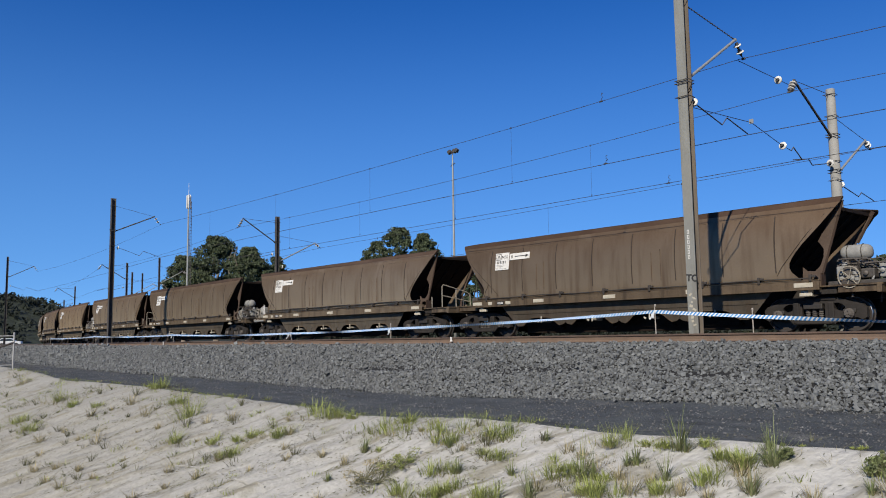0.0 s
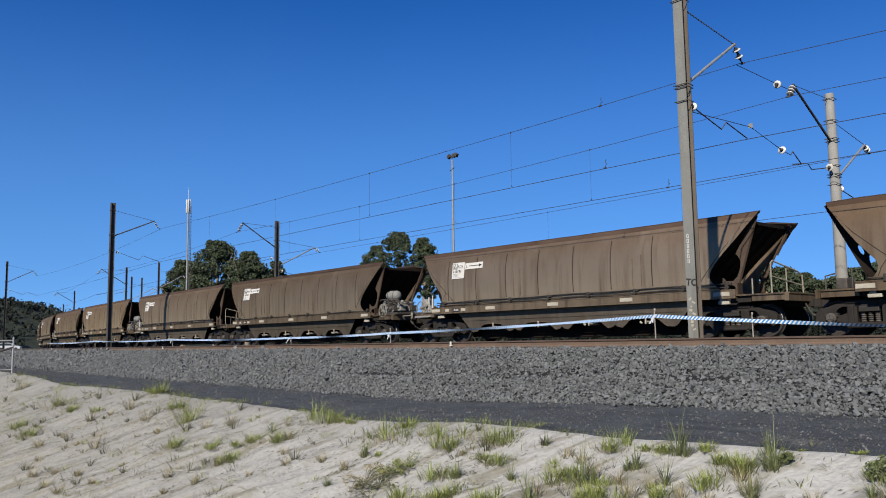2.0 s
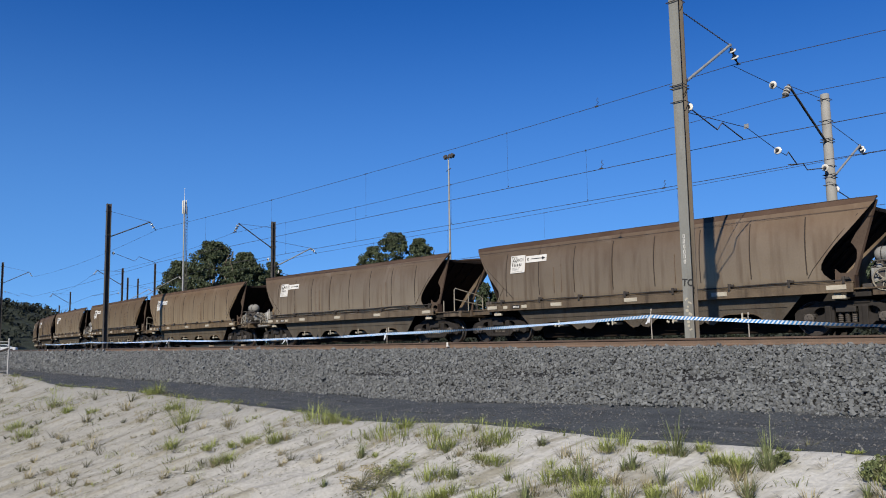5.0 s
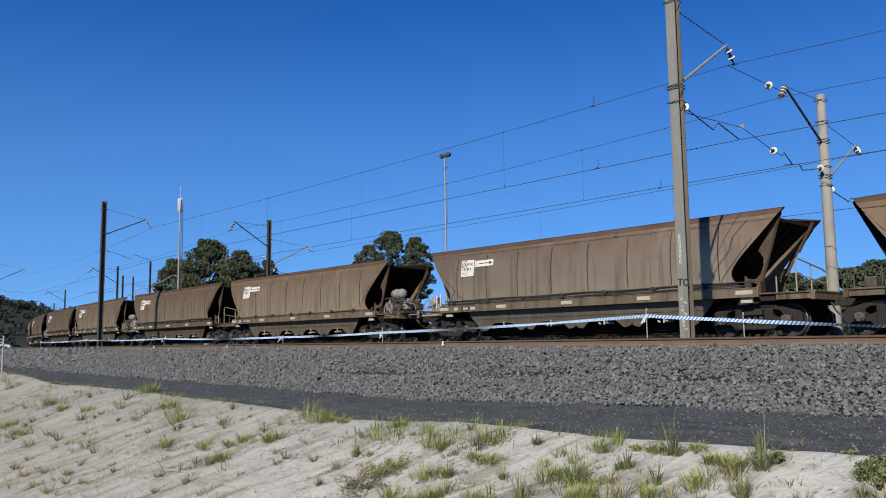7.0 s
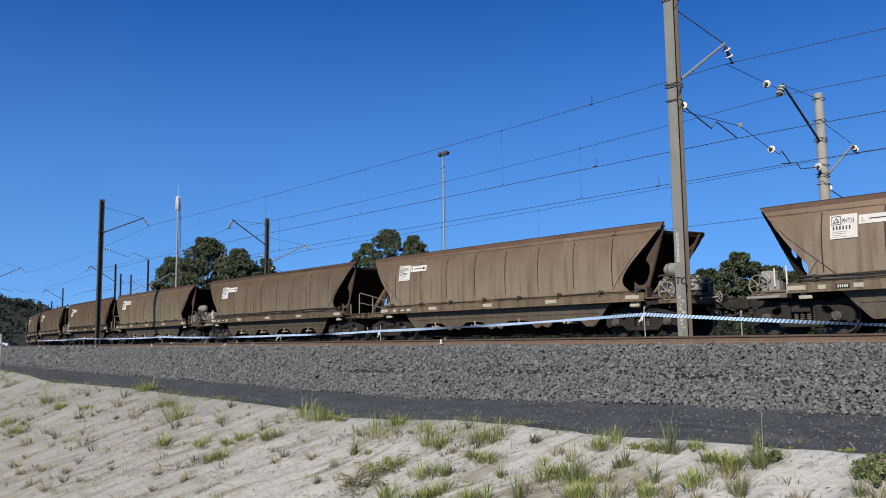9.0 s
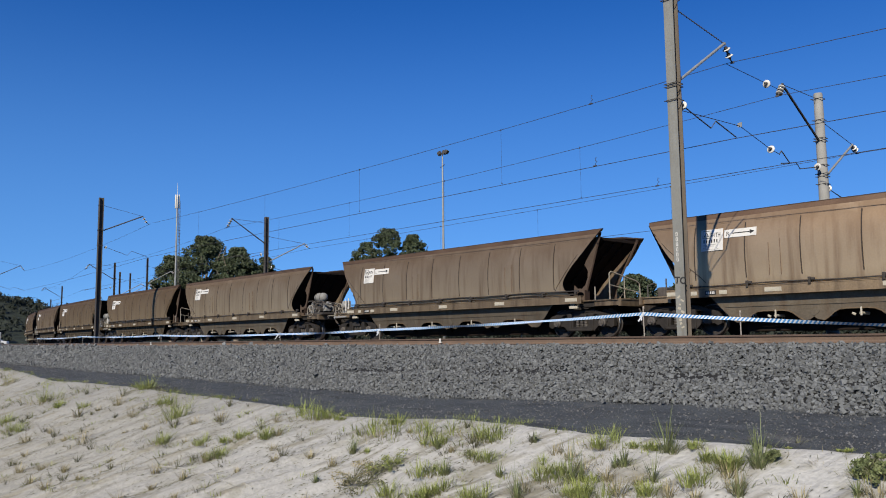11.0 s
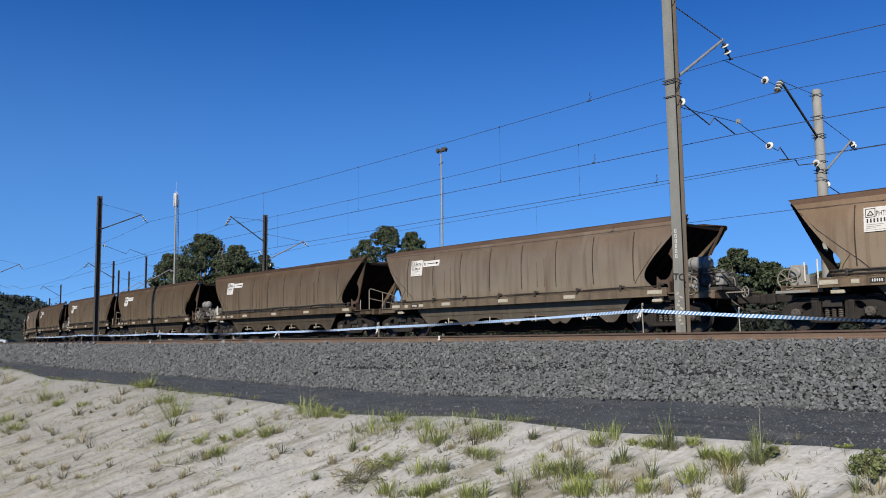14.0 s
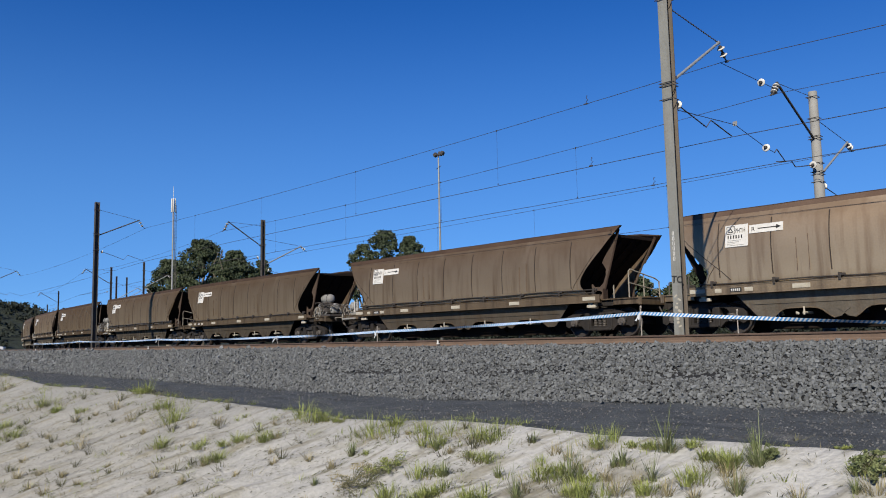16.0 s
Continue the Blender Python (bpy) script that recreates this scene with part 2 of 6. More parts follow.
M["leaf_far"] = material("far_hill_leaves", (0.0145, 0.019, 0.0125), (0.0105, 0.0145, 0.0095), 0.8, scale=0.05, fine=1.0, grain=0.2, island=0.35, bump=0.0)
M["hill"] = material("wooded_hill_green", (0.0165, 0.022, 0.014), (0.012, 0.017, 0.011), 0.95, scale=0.02, fine=0.3, grain=0.3, bump=0.9, bump_dist=2.0)
M["blue"] = material("blue_tape_film", (0.0435, 0.1653, 0.3828), (0.0522, 0.1914, 0.4089), 0.45, scale=6, fine=30, bump=0.0)
M["tapewhite"] = material("white_tape_film", (0.5046, 0.5176, 0.5307), (0.4611, 0.4785, 0.4959), 0.45, scale=6, fine=30, bump=0.0)
M["stake"] = material("bleached_timber_stake", (0.2871, 0.261, 0.2262), (0.2088, 0.1827, 0.1566), 0.85, scale=6, fine=40)
M["whitepipe"] = material("white_fence_pipe_paint", (0.2871, 0.2871, 0.2819), (0.2401, 0.2401, 0.2349), 0.5, scale=5, fine=40, grain=0.08)
M["carpaint"] = material("white_car_paint", (0.4241, 0.4298, 0.4411), (0.3958, 0.4015, 0.4128), 0.3, scale=4, fine=30, grain=0.04, bump=0.0, spec=0.5)
M["carglass"] = material("dark_car_glass", (0.0174, 0.0218, 0.0261), (0.0261, 0.0305, 0.0348), 0.08, scale=4, fine=30, bump=0.0, spec=0.6)
M["tyre"] = material("black_tyre_rubber", (0.0261, 0.0261, 0.0261), (0.0348, 0.0348, 0.0348), 0.85, scale=4, fine=30)


# ---------------------------------------------------------------- mesh helpers
def box(bm, c, s, rot=None, bevel=0.0):
    r = bmesh.ops.create_cube(bm, size=1.0)
    m = Matrix.Translation(c) @ (rot.to_4x4() if rot else Matrix.Identity(4)) @ Matrix.Diagonal((*s, 1))
    bmesh.ops.transform(bm, matrix=m, verts=r["verts"])
    if bevel:
        edges = list({e for v in r["verts"] for e in v.link_edges})
        bmesh.ops.bevel(bm, geom=edges, offset=bevel, segments=2, affect="EDGES", profile=0.6)
    return bm


def rod(bm, a, b, r, r2=None, n=8):
    a, b = Vector(a), Vector(b)
    d = b - a
    rr = bmesh.ops.create_cone(bm, cap_ends=True, segments=n, radius1=r, radius2=r if r2 is None else r2, depth=d.length)
    m = Matrix.Translation((a + b) / 2) @ d.to_track_quat("Z", "Y").to_matrix().to_4x4()
    bmesh.ops.transform(bm, matrix=m, verts=rr["verts"])
    return bm


def chain(bm, pts, r, n=8):
    """One bent tube through the points."""
    pts = [Vector(p) for p in pts]
    rows, side = [], None
    for i, p in enumerate(pts):
        d = (pts[min(i + 1, len(pts) - 1)] - pts[max(i - 1, 0)]).normalized()
        if side is None:
            side = d.orthogonal().normalized()
        side = (side - d * side.dot(d)).normalized()
        up = d.cross(side)
        rows.append([bm.verts.new(p + (side * math.cos(2 * math.pi * j / n) + up * math.sin(2 * math.pi * j / n)) * r) for j in range(n)])
    fs = [bm.faces.new(rows[0]), bm.faces.new(rows[-1])]
    for a, b in zip(rows[:-1], rows[1:]):
        for j in range(n):
            fs.append(bm.faces.new((a[j], a[(j + 1) % n], b[(j + 1) % n], b[j])))
    bmesh.ops.recalc_face_normals(bm, faces=fs)
    return bm


def prism(bm, outline, axis, lo, hi):
    """Extrudes a closed outline of 2D points along an axis ('x', 'y' or 'z') from lo to hi."""
    def at(p, d):
        return {"x": (d, p[0], p[1]), "y": (p[0], d, p[1]), "z": (p[0], p[1], d)}[axis]
    v0 = [bm.verts.new(at(p, lo)) for p in outline]
    v1 = [bm.verts.new(at(p, hi)) for p in outline]
    n = len(outline)
    faces = [bm.faces.new(v0), bm.faces.new(v1)]
    for i in range(n):
        faces.append(bm.faces.new((v0[i], v0[(i + 1) % n], v1[(i + 1) % n], v1[i])))
    bmesh.ops.recalc_face_normals(bm, faces=faces)
    return bm


def ring(bm, c, axis, R, r, n=24, k=6):
    """A torus round c; axis is the direction of its hole."""
    q = Vector(axis).to_track_quat("Z", "Y").to_matrix()
    vs = []
    for i in range(n):
        a = 2 * math.pi * i / n
        for j in range(k):
            b = 2 * math.pi * j / k
            vs.append(bm.verts.new(Vector(c) + q @ Vector(((R + r * math.cos(b)) * math.cos(a), (R + r * math.cos(b)) * math.sin(a), r * math.sin(b)))))
    for i in range(n):
        for j in range(k):
            bm.faces.new((vs[i * k + j], vs[((i + 1) % n) * k + j], vs[((i + 1) % n) * k + (j + 1) % k], vs[i * k + (j + 1) % k]))
    return bm


def lathe(bm, profile, m=Matrix.Identity(4), n=20):
    """Turns (radius, height) points round z, then places them by m."""
    rows = []
    for r, z in profile:
        rows.append([bm.verts.new(m @ Vector((r * math.cos(2 * math.pi * i / n), r * math.sin(2 * math.pi * i / n), z))) for i in range(n)])
    fs = []
    for a, b in zip(rows[:-1], rows[1:]):
        for i in range(n):
            fs.append(bm.faces.new((a[i], a[(i + 1) % n], b[(i + 1) % n], b[i])))
    fs.append(bm.faces.new(rows[0][::-1]))
    fs.append(bm.faces.new(rows[-1]))
    bmesh.ops.recalc_face_normals(bm, faces=fs)
    return bm


def finish(bm, mats, smooth=False):
    me = bpy.data.meshes.new("mesh")
    bm.to_mesh(me)
    bm.free()
    for m in mats if isinstance(mats, (list, tuple)) else [mats]:
        me.materials.append(m)
    if smooth:
        for p in me.polygons:
            p.use_smooth = True
    return me


def part(name, bm, mat, parent, label="", at=None, smooth=False):
    """One mesh object under a thing or a part; bm may be a bmesh or a finished mesh."""
    me = bm if isinstance(bm, bpy.types.Mesh) else finish(bm, mat, smooth)
    ob = new(name, me)
    ob.parent = parent
    if at is not None:
        ob.matrix_basis = at
    if label:
        ob["label"] = label
    return ob


def thing(name, label, category, m=None, group="", kind="", bm=None, mat=None, smooth=False):
    ob = new(name, None if bm is None else finish(bm, mat, smooth))
    if m is not None:
        ob.matrix_basis = m
    return tagged(ob, label, category, group, kind)


def letters(text, size, mat, bold=0.0):
    """Flat lettering in the xz plane, read from -y, as a mesh."""
    cu = bpy.data.curves.new("letters", "FONT")
    cu.body, cu.size, cu.extrude, cu.offset = text, size, 0.002, bold
    ob = bpy.data.objects.new("letters", cu)
    scene.collection.objects.link(ob)
    me = bpy.data.meshes.new_from_object(ob.evaluated_get(bpy.context.evaluated_depsgraph_get()))
    bpy.data.objects.remove(ob)
    me.transform(Matrix.Rotation(radians(90), 4, "X"))
    me.materials.clear()
    me.materials.append(mat)
    return me


def mesh_np(name, verts, faces, mats, face_mat=None):
    me = bpy.data.meshes.new(name)
    me.from_pydata(verts.tolist() if isinstance(verts, np.ndarray) else verts, [], faces.tolist() if isinstance(faces, np.ndarray) else faces)
    for m in mats if isinstance(mats, (list, tuple)) else [mats]:
        me.materials.append(m)
    if face_mat is not None:
        me.polygons.foreach_set("material_index", np.asarray(face_mat, dtype=np.int32))
    me.update()
    return me


# ---------------------------------------------------------------- the line of the railway
BEND_X0 = -20.429
# Along the line runs u (close to x where the line is straight); it bends away beyond u = -23.
_s = np.arange(-560.0, 260.0, 0.2)
_i0 = int(np.argmin(abs(_s)))


def bend_table(start, rate, growth):
    """Heading and place along a line that is straight at first and then bends more and more."""
    b = 5.0 * np.logaddexp(0, (start - _s) / 5.0)
    th = np.minimum(rate * b + growth * b * b, 0.55)
    mid = (th[1:] + th[:-1]) / 2
    x = np.concatenate([[0], np.cumsum(np.cos(mid)) * 0.2])
    y = np.concatenate([[0], np.cumsum(-np.sin(mid)) * 0.2])
    return th, x - x[_i0] + BEND_X0, y - y[_i0]


_th, _x, _y = bend_table(-2.650, 0.002664, -2.328e-06)      # the near tracks and the overhead line
TRAIN_BEND = bend_table(-5.846, 0.0022328, 6.4227e-06)      # the train's track


def line(u, off, bend=None):
    """x, y and the heading (radians, towards -y) at u along the line, off metres from the camera's side."""
    th, x, y = bend or (_th, _x, _y)
    s = u - BEND_X0
    t = float(np.interp(s, _s, th))
    return float(np.interp(s, _s, x)) + off * math.sin(t), float(np.interp(s, _s, y)) + off * math.cos(t), t


def on_train_track(u):
    x, y, t = line(u, T2, TRAIN_BEND)
    return Matrix.Translation((x, y, RAIL)) @ Matrix.Rotation(-t, 4, "Z")


def on_line(u, off, z):
    x, y, t = line(u, off)
    return Matrix.Translation((x, y, z)) @ Matrix.Rotation(-t, 4, "Z")


def pt(u, off, z):
    x, y, t = line(u, off)
    return Vector((x, y, z))


T1, T2, T3, T4 = 16.75, 22.86, 26.85, 33.6      # track centre lines
CREST, TOE, SHOULDER = 10.5, 13.2, 15.45        # sand crest, foot and top of the ballast slope


# ---------------------------------------------------------------- ground
PROFILE = [(-3000, -0.05), (-300, -0.05), (-40, -0.05), (0, -0.06), (0.8, -0.10), (2.2, -0.95), (3.4, -1.95), (4.2, -2.12),
           (5.2, -1.86), (CREST, 0.06), (11.2, 0.09), (12.2, 0.13), (TOE, 0.19), (SHOULDER, 1.31), (15.8, 1.345), (17.0, 1.36), (18.5, 1.37), (20, 1.34),
           (22, 1.38), (24.5, 1.38), (27, 1.38), (30, 1.33), (34, 1.36), (37, 1.3), (42, 0.9), (60, 0.8), (120, 0.8), (400, 0.8), (3000, 0.8)]
_po = np.array([p[0] for p in PROFILE], float)
_pz = np.array([p[1] for p in PROFILE], float)


# heights of the sand's crest and of the ballast's foot along the line
CREST_AT = ((-60, 0.60), (-43.5, 0.44), (-38.4, 0.34), (-36, 0.20), (-34.5, 0.11), (-31, 0.16), (-26, 0.16), (-23.8, 0.10), (-20, 0.06), (-16.2, 0.01), (-14.6, -0.07), (-12.9, -0.02),
            (-11.2, 0.08), (-9.4, 0.09), (-7.8, 0.04), (-6.9, 0.08), (-4.5, 0.11), (-3.5, 0.12), (0, 0.12))
TOE_AT = ((-60, 0.42), (-40, 0.35), (-30, 0.30), (-25, 0.28), (-20, 0.23), (-16, 0.21), (-14, 0.22), (-11, 0.32), (-8, 0.38), (-4.5, 0.37), (0, 0.37))


def lift(x, off):
    """How much higher the ground lies than its mean profile, along the crest and the gravel strip."""
    dc = np.interp(x, [p[0] for p in CREST_AT], [p[1] for p in CREST_AT]) - 0.06
    dt = np.interp(x, [p[0] for p in TOE_AT], [p[1] for p in TOE_AT]) - 0.19
    dc, dt = np.broadcast_to(dc, np.shape(off)), np.broadcast_to(dt, np.shape(off))
    up = np.clip((off - 6.5) / (CREST - 6.5), 0, 1) * dc
    mid = np.clip((off - CREST) / (TOE - CREST), 0, 1)
    top = np.clip((SHOULDER - off) / (SHOULDER - TOE), 0, 1)
    return np.where(off < CREST, up, np.where(off < TOE, dc + (dt - dc) * mid, dt * top))


def ground_z(x, off):
    """Height of the ground, with the sand's gullies and bumps."""
    z = float(np.interp(off, _po, _pz)) + float(lift(x, off))
    if 3.8 < off < 10.7:
        fade = min(1.0, (off - 3.8) / 0.8) * max(0.0, min(1.0, (10.7 - off) / 1.2))
        n1 = noise.noise(Vector((x * 0.45, off * 0.45, 3.1)))
        n2 = noise.noise(Vector((x * 1.6, off * 1.1, 7.7)))
        # gullies run down the bank, slightly askew
        n3 = noise.noise(Vector(((x - 0.48 * off) * 3.4, off * 0.6 + x * 0.3, 1.7)))
        n4 = noise.noise(Vector((x * 6.0, off * 5.0, 5.5)))
        n5 = noise.noise(Vector(((x - 0.48 * off) * 8.5, off * 1.3 + x * 0.6, 4.2)))
        rough = min(1.0, max(0.35, (-7.0 - x) / 6.0))      # the bank is smoother where it is freshly heaped
        z += fade * (0.10 * n1 + 0.04 * n2 + rough * (0.10 * n3 + 0.022 * n4 + 0.035 * n5))
    elif 10.9 <= off < TOE + 0.2:
        z += 0.02 * noise.noise(Vector((x * 0.7, off * 1.3, 2.2))) * min(1.0, (off - 10.9) / 0.4)
    return z


def rim(x):
    """How far the sand creeps over the gravel."""
    return 0.10 * noise.noise(Vector((x * 0.6, 4.0, 0.5))) + 0.09 * noise.noise(Vector((x * 2.1, 8.0, 0.5))) + 0.05 * noise.noise(Vector((x * 6.0, 2.0, 0.5)))


def build_ground():
    xs = [-3000, -1200, -600, -400, -300, -240, -200, -170, -150, -130, -115, -100, -92, -85, -80] + list(np.arange(-76, -26, 0.18)) + list(np.arange(-26, 4.01, 0.11)) + [6, 9, 14, 22, 40, 80, 200, 600, 3000]
    offs = [-3000, -300, -40, -8, 0, 0.8, 1.5, 2.2, 2.8, 3.4, 3.8] + list(np.arange(4.0, 10.9, 0.10)) + [11.0, 11.2, 11.4] + [11.8, 12.1, 12.4, 12.7, 13.0, TOE, 13.5, 14.0, 14.5, 15.0, SHOULDER, 15.8, 17.0, 18.5, 20, 22,
            24.5, 27, 30, 34, 37, 42, 60, 120, 400, 3000]
    verts, faces, fm = [], [], []
    for x in xs:
        xx = max(-420.0, min(120.0, x))
        i = np.interp(xx, _x, np.arange(len(_x)))
        t = float(np.interp(i, np.arange(len(_th)), _th))
        y0 = float(np.interp(i, np.arange(len(_y)), _y)) + (xx - x) * math.tan(t)
        for o in offs:
            near = max(0.0, 1 - abs(o - CREST - 0.1) / 0.75)
            verts.append((x, y0 + (o + near * rim(x)) / math.cos(t), ground_z(x, o)))
    n = len(offs)
    for a in range(len(xs) - 1):
        for b in range(n - 1):
            faces.append((a * n + b, (a + 1) * n + b, (a + 1) * n + b + 1, a * n + b + 1))
            o = (offs[b] + offs[b + 1]) / 2
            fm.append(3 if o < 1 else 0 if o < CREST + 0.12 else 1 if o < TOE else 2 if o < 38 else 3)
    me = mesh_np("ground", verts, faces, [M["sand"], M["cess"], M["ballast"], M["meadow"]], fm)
    for p in me.polygons:
        p.use_smooth = True
    return tagged(new("ground", me), "sandy bank, dark gravel strip and ballast bed blackened as shade between its stones", "ground", kind="structure")


build_ground()

# crushed stone on the slope of the ballast
BLOCK_V = np.array([(x, y, z) for x in (-0.5, 0.5) for y in (-0.5, 0.5) for z in (-0.5, 0.5)]) * 0.82
BLOCK_F = np.array([(0, 1, 3), (0, 3, 2), (4, 6, 7), (4, 7, 5), (0, 4, 5), (0, 5, 1), (2, 3, 7), (2, 7, 6), (0, 2, 6), (0, 6, 4), (1, 5, 7), (1, 7, 3)])


def stones(name, rng, places, sizes, mat, label):
    """Many broken stones in one mesh: each a broken block with uneven corners."""
    n = len(places)
    v = np.repeat(BLOCK_V[None], n, 0)
    v = v * (1 + rng.uniform(-0.42, 0.22, (n, len(BLOCK_V), 3)))
    v *= rng.uniform(0.6, 1.25, (n, 1, 3)) * np.array([1.15, 1.0, 0.85])
    q = rng.normal(size=(n, 4))
    q /= np.linalg.norm(q, axis=1)[:, None]
    w, x, y, z = q.T
    R = np.stack([np.stack([1 - 2 * (y * y + z * z), 2 * (x * y - z * w), 2 * (x * z + y * w)], -1),
                  np.stack([2 * (x * y + z * w), 1 - 2 * (x * x + z * z), 2 * (y * z - x * w)], -1),
                  np.stack([2 * (x * z - y * w), 2 * (y * z + x * w), 1 - 2 * (x * x + y * y)], -1)], 1)
    v = np.einsum("nij,nkj->nki", R, v) * sizes[:, None, None] + places[:, None, :]
    fcs = (BLOCK_F[None] + (np.arange(n) * len(BLOCK_V))[:, None, None]).reshape(-1, 3)
    ob = new(name, mesh_np(name, v.reshape(-1, 3), fcs, mat))
    return tagged(ob, label, "ballast", kind="stuff")


def ballast_stones():
    rng = np.random.default_rng(4)
    u, o, s = [], [], []
    for lo, hi, dens, size in ((-24, -2, 560, 0.051), (-45, -24, 400, 0.060), (-95, -45, 170, 0.090)):
        k = int((hi - lo) * 3.0 * dens)
        u.append(rng.uniform(lo, hi, k))
        o.append(rng.uniform(TOE - 0.15, 15.86, k) - np.abs(rng.normal(0, 0.10, k)) * (rng.random(k) < 0.25))
        s.append(size * np.exp(rng.normal(0, 0.26, k)))
    u, o, s = np.concatenate(u), np.concatenate(o), np.concatenate(s)
    si = u - BEND_X0
    t = np.interp(si, _s, _th)
    x = np.interp(si, _s, _x) + o * np.sin(t)
    y = np.interp(si, _s, _y) + o * np.cos(t)
    # a shallow groove runs along the slope
    wave = -0.045 * np.exp(-((o - 14.25 - 0.12 * np.sin(u * 0.35)) / 0.16) ** 2) * (u > -20)
    z = np.interp(o, _po, _pz) + lift(u, o) + s * rng.uniform(0.0, 0.9, len(u)) + wave + 0.02 * np.sin(u * 1.3) * np.sin(o * 3)
    return stones("ballast_stones", rng, np.stack([x, y, z], -1), s, M["stone"], "grey crushed ballast stones heaped on the track's shoulder")


ballast_stones()


def cess_chips():
    rng = np.random.default_rng(8)
    k = 16000
    u = -2 - 60 * rng.random(k) ** 1.5
    o = rng.uniform(CREST + 0.3, TOE + 0.1, k)
    s = np.minimum(0.015 * np.exp(rng.normal(0, 0.5, k)), 0.034)
    si = u - BEND_X0
    t = np.interp(si, _s, _th)
    x = np.interp(si, _s, _x) + o * np.sin(t)
    y = np.interp(si, _s, _y) + o * np.cos(t)
    z = np.interp(o, _po, _pz) + lift(u, o) + 0.2 * s
    return stones("gravel_chips", rng, np.stack([x, y, z], -1), s, M["chip"], "loose dark chips on the gravel strip")


cess_chips()

# ---------------------------------------------------------------- tracks
RAIL_OUTLINE = [(-0.073, -0.17), (0.073, -0.17), (0.073, -0.158), (0.02, -0.14), (0.009, -0.12), (0.009, -0.05), (0.036, -0.036), (0.036, -0.006), (0.028, 0.0),
                (-0.028, 0.0), (-0.036, -0.006), (-0.036, -0.036), (-0.009, -0.05), (-0.009, -0.12), (-0.02, -0.14), (-0.073, -0.158)]


def swept(outline, us, off, z, mats, face_mat=None, bend=None):
    n = len(outline)
    verts, faces, fm = [], [], []
    for u in us:
        x, y, t = line(u, off, bend)
        for a, b in outline:
            verts.append((x + a * math.sin(t), y + a * math.cos(t), z + b))
    for i in range(len(us) - 1):
        for j in range(n):
            faces.append((i * n + j, (i + 1) * n + j, (i + 1) * n + (j + 1) % n, i * n + (j + 1) % n))
            fm.append(face_mat(j) if face_mat else 0)
    return mesh_np("swept", verts, faces, mats, fm)


RAIL_US = list(np.arange(-330, -100, 6)) + list(np.arange(-100, 60, 2.5))
for number, centre in enumerate((T1, 19.3, T2, 28.4), 1):
    track = thing("track_%d" % number, "rusty rails of a railway track on grey ballast" if number == 1 else "railway track laid on grey ballast", "railway track", kind="structure")
    for side in ((-0.7525, 1.028) if number == 1 else (-0.7525, 0.7525)):
        part("rail", swept(RAIL_OUTLINE, RAIL_US, centre + side, RAIL, [M["rail"], M["railtop"]], lambda j: 1 if 6 <= j <= 10 else 0, TRAIN_BEND if number == 3 else None), None, track)

# small white markers clipped to the foot of the rusty rail
for u in (-17.35, -38.5, -61.0):
    bm = bmesh.new()
    x, y, t = line(u, T1 - 0.7525 - 0.075)
    box(bm, (0, 0, 0.035), (0.06, 0.02, 0.11), bevel=0.004)
    box(bm, (0, 0.01, -0.02), (0.09, 0.05, 0.03), bevel=0.004)
    thing("rail_marker", "small white marker clipped to the rusty rail", "marker", on_line(u, T1 - 0.7525 - 0.10, RAIL - 0.085), bm=bm, mat=M["white"])


# ---------------------------------------------------------------- overhead line
def holed(bm, outer, holes, y0, y1):
    """A plate in the xz plane with holes, from y0 to y1."""
    edges = []
    for loop in [outer] + holes:
        vs = [bm.verts.new((p[0], y0, p[1])) for p in loop]
        edges += [bm.edges.new((vs[i], vs[(i + 1) % len(vs)])) for i in range(len(vs))]
    r = bmesh.ops.triangle_fill(bm, use_beauty=True, use_dissolve=False, edges=edges)
    faces = [g for g in r["geom"] if isinstance(g, bmesh.types.BMFace)]
    ex = bmesh.ops.extrude_face_region(bm, geom=faces)
    bmesh.ops.translate(bm, vec=(0, y1 - y0, 0), verts=[g for g in ex["geom"] if isinstance(g, bmesh.types.BMVert)])
    bmesh.ops.recalc_face_normals(bm, faces=bm.faces)
    return bm

def h_section(post, w, d, z0, z1, steel):
    """A steel H post: two flanges face the track's normal, with a web between them."""
    tf = 0.025
    for sy in (-1, 1):
        bm = bmesh.new()
        box(bm, (0, sy * (d - tf) / 2, (z0 + z1) / 2), (w, tf, z1 - z0), bevel=0.003)
        part("flange", bm, M["rustpost"] if sy > 0 and steel is M["post"] else steel, post)
    bm = bmesh.new()
    box(bm, (0, 0, (z0 + z1) / 2), (0.02, d - 2 * tf - 0.004, z1 - z0))
    # the recess's shade is put into the web's colour
    part("web", bm, M["darkpost"], post, "web between the flanges, coloured dark for the shade in the recess")


def disc_string(bm, a, b, count, r=0.12):
    """A string of shed discs from a to b."""
    a, b = Vector(a), Vector(b)
    rot = (b - a).to_track_quat("Z", "Y").to_matrix().to_4x4()
    step = (b - a).length / count
    for i in range(count):
        c = a + (b - a) * ((i + 0.5) / count)
        lathe(bm, [(0.03, -0.02), (r * 0.9, -0.022), (r, -0.008), (r, 0.008), (r * 0.9, 0.014), (0.05, 0.016), (0.03, 0.014)],
              Matrix.Translation(c) @ rot, n=14)


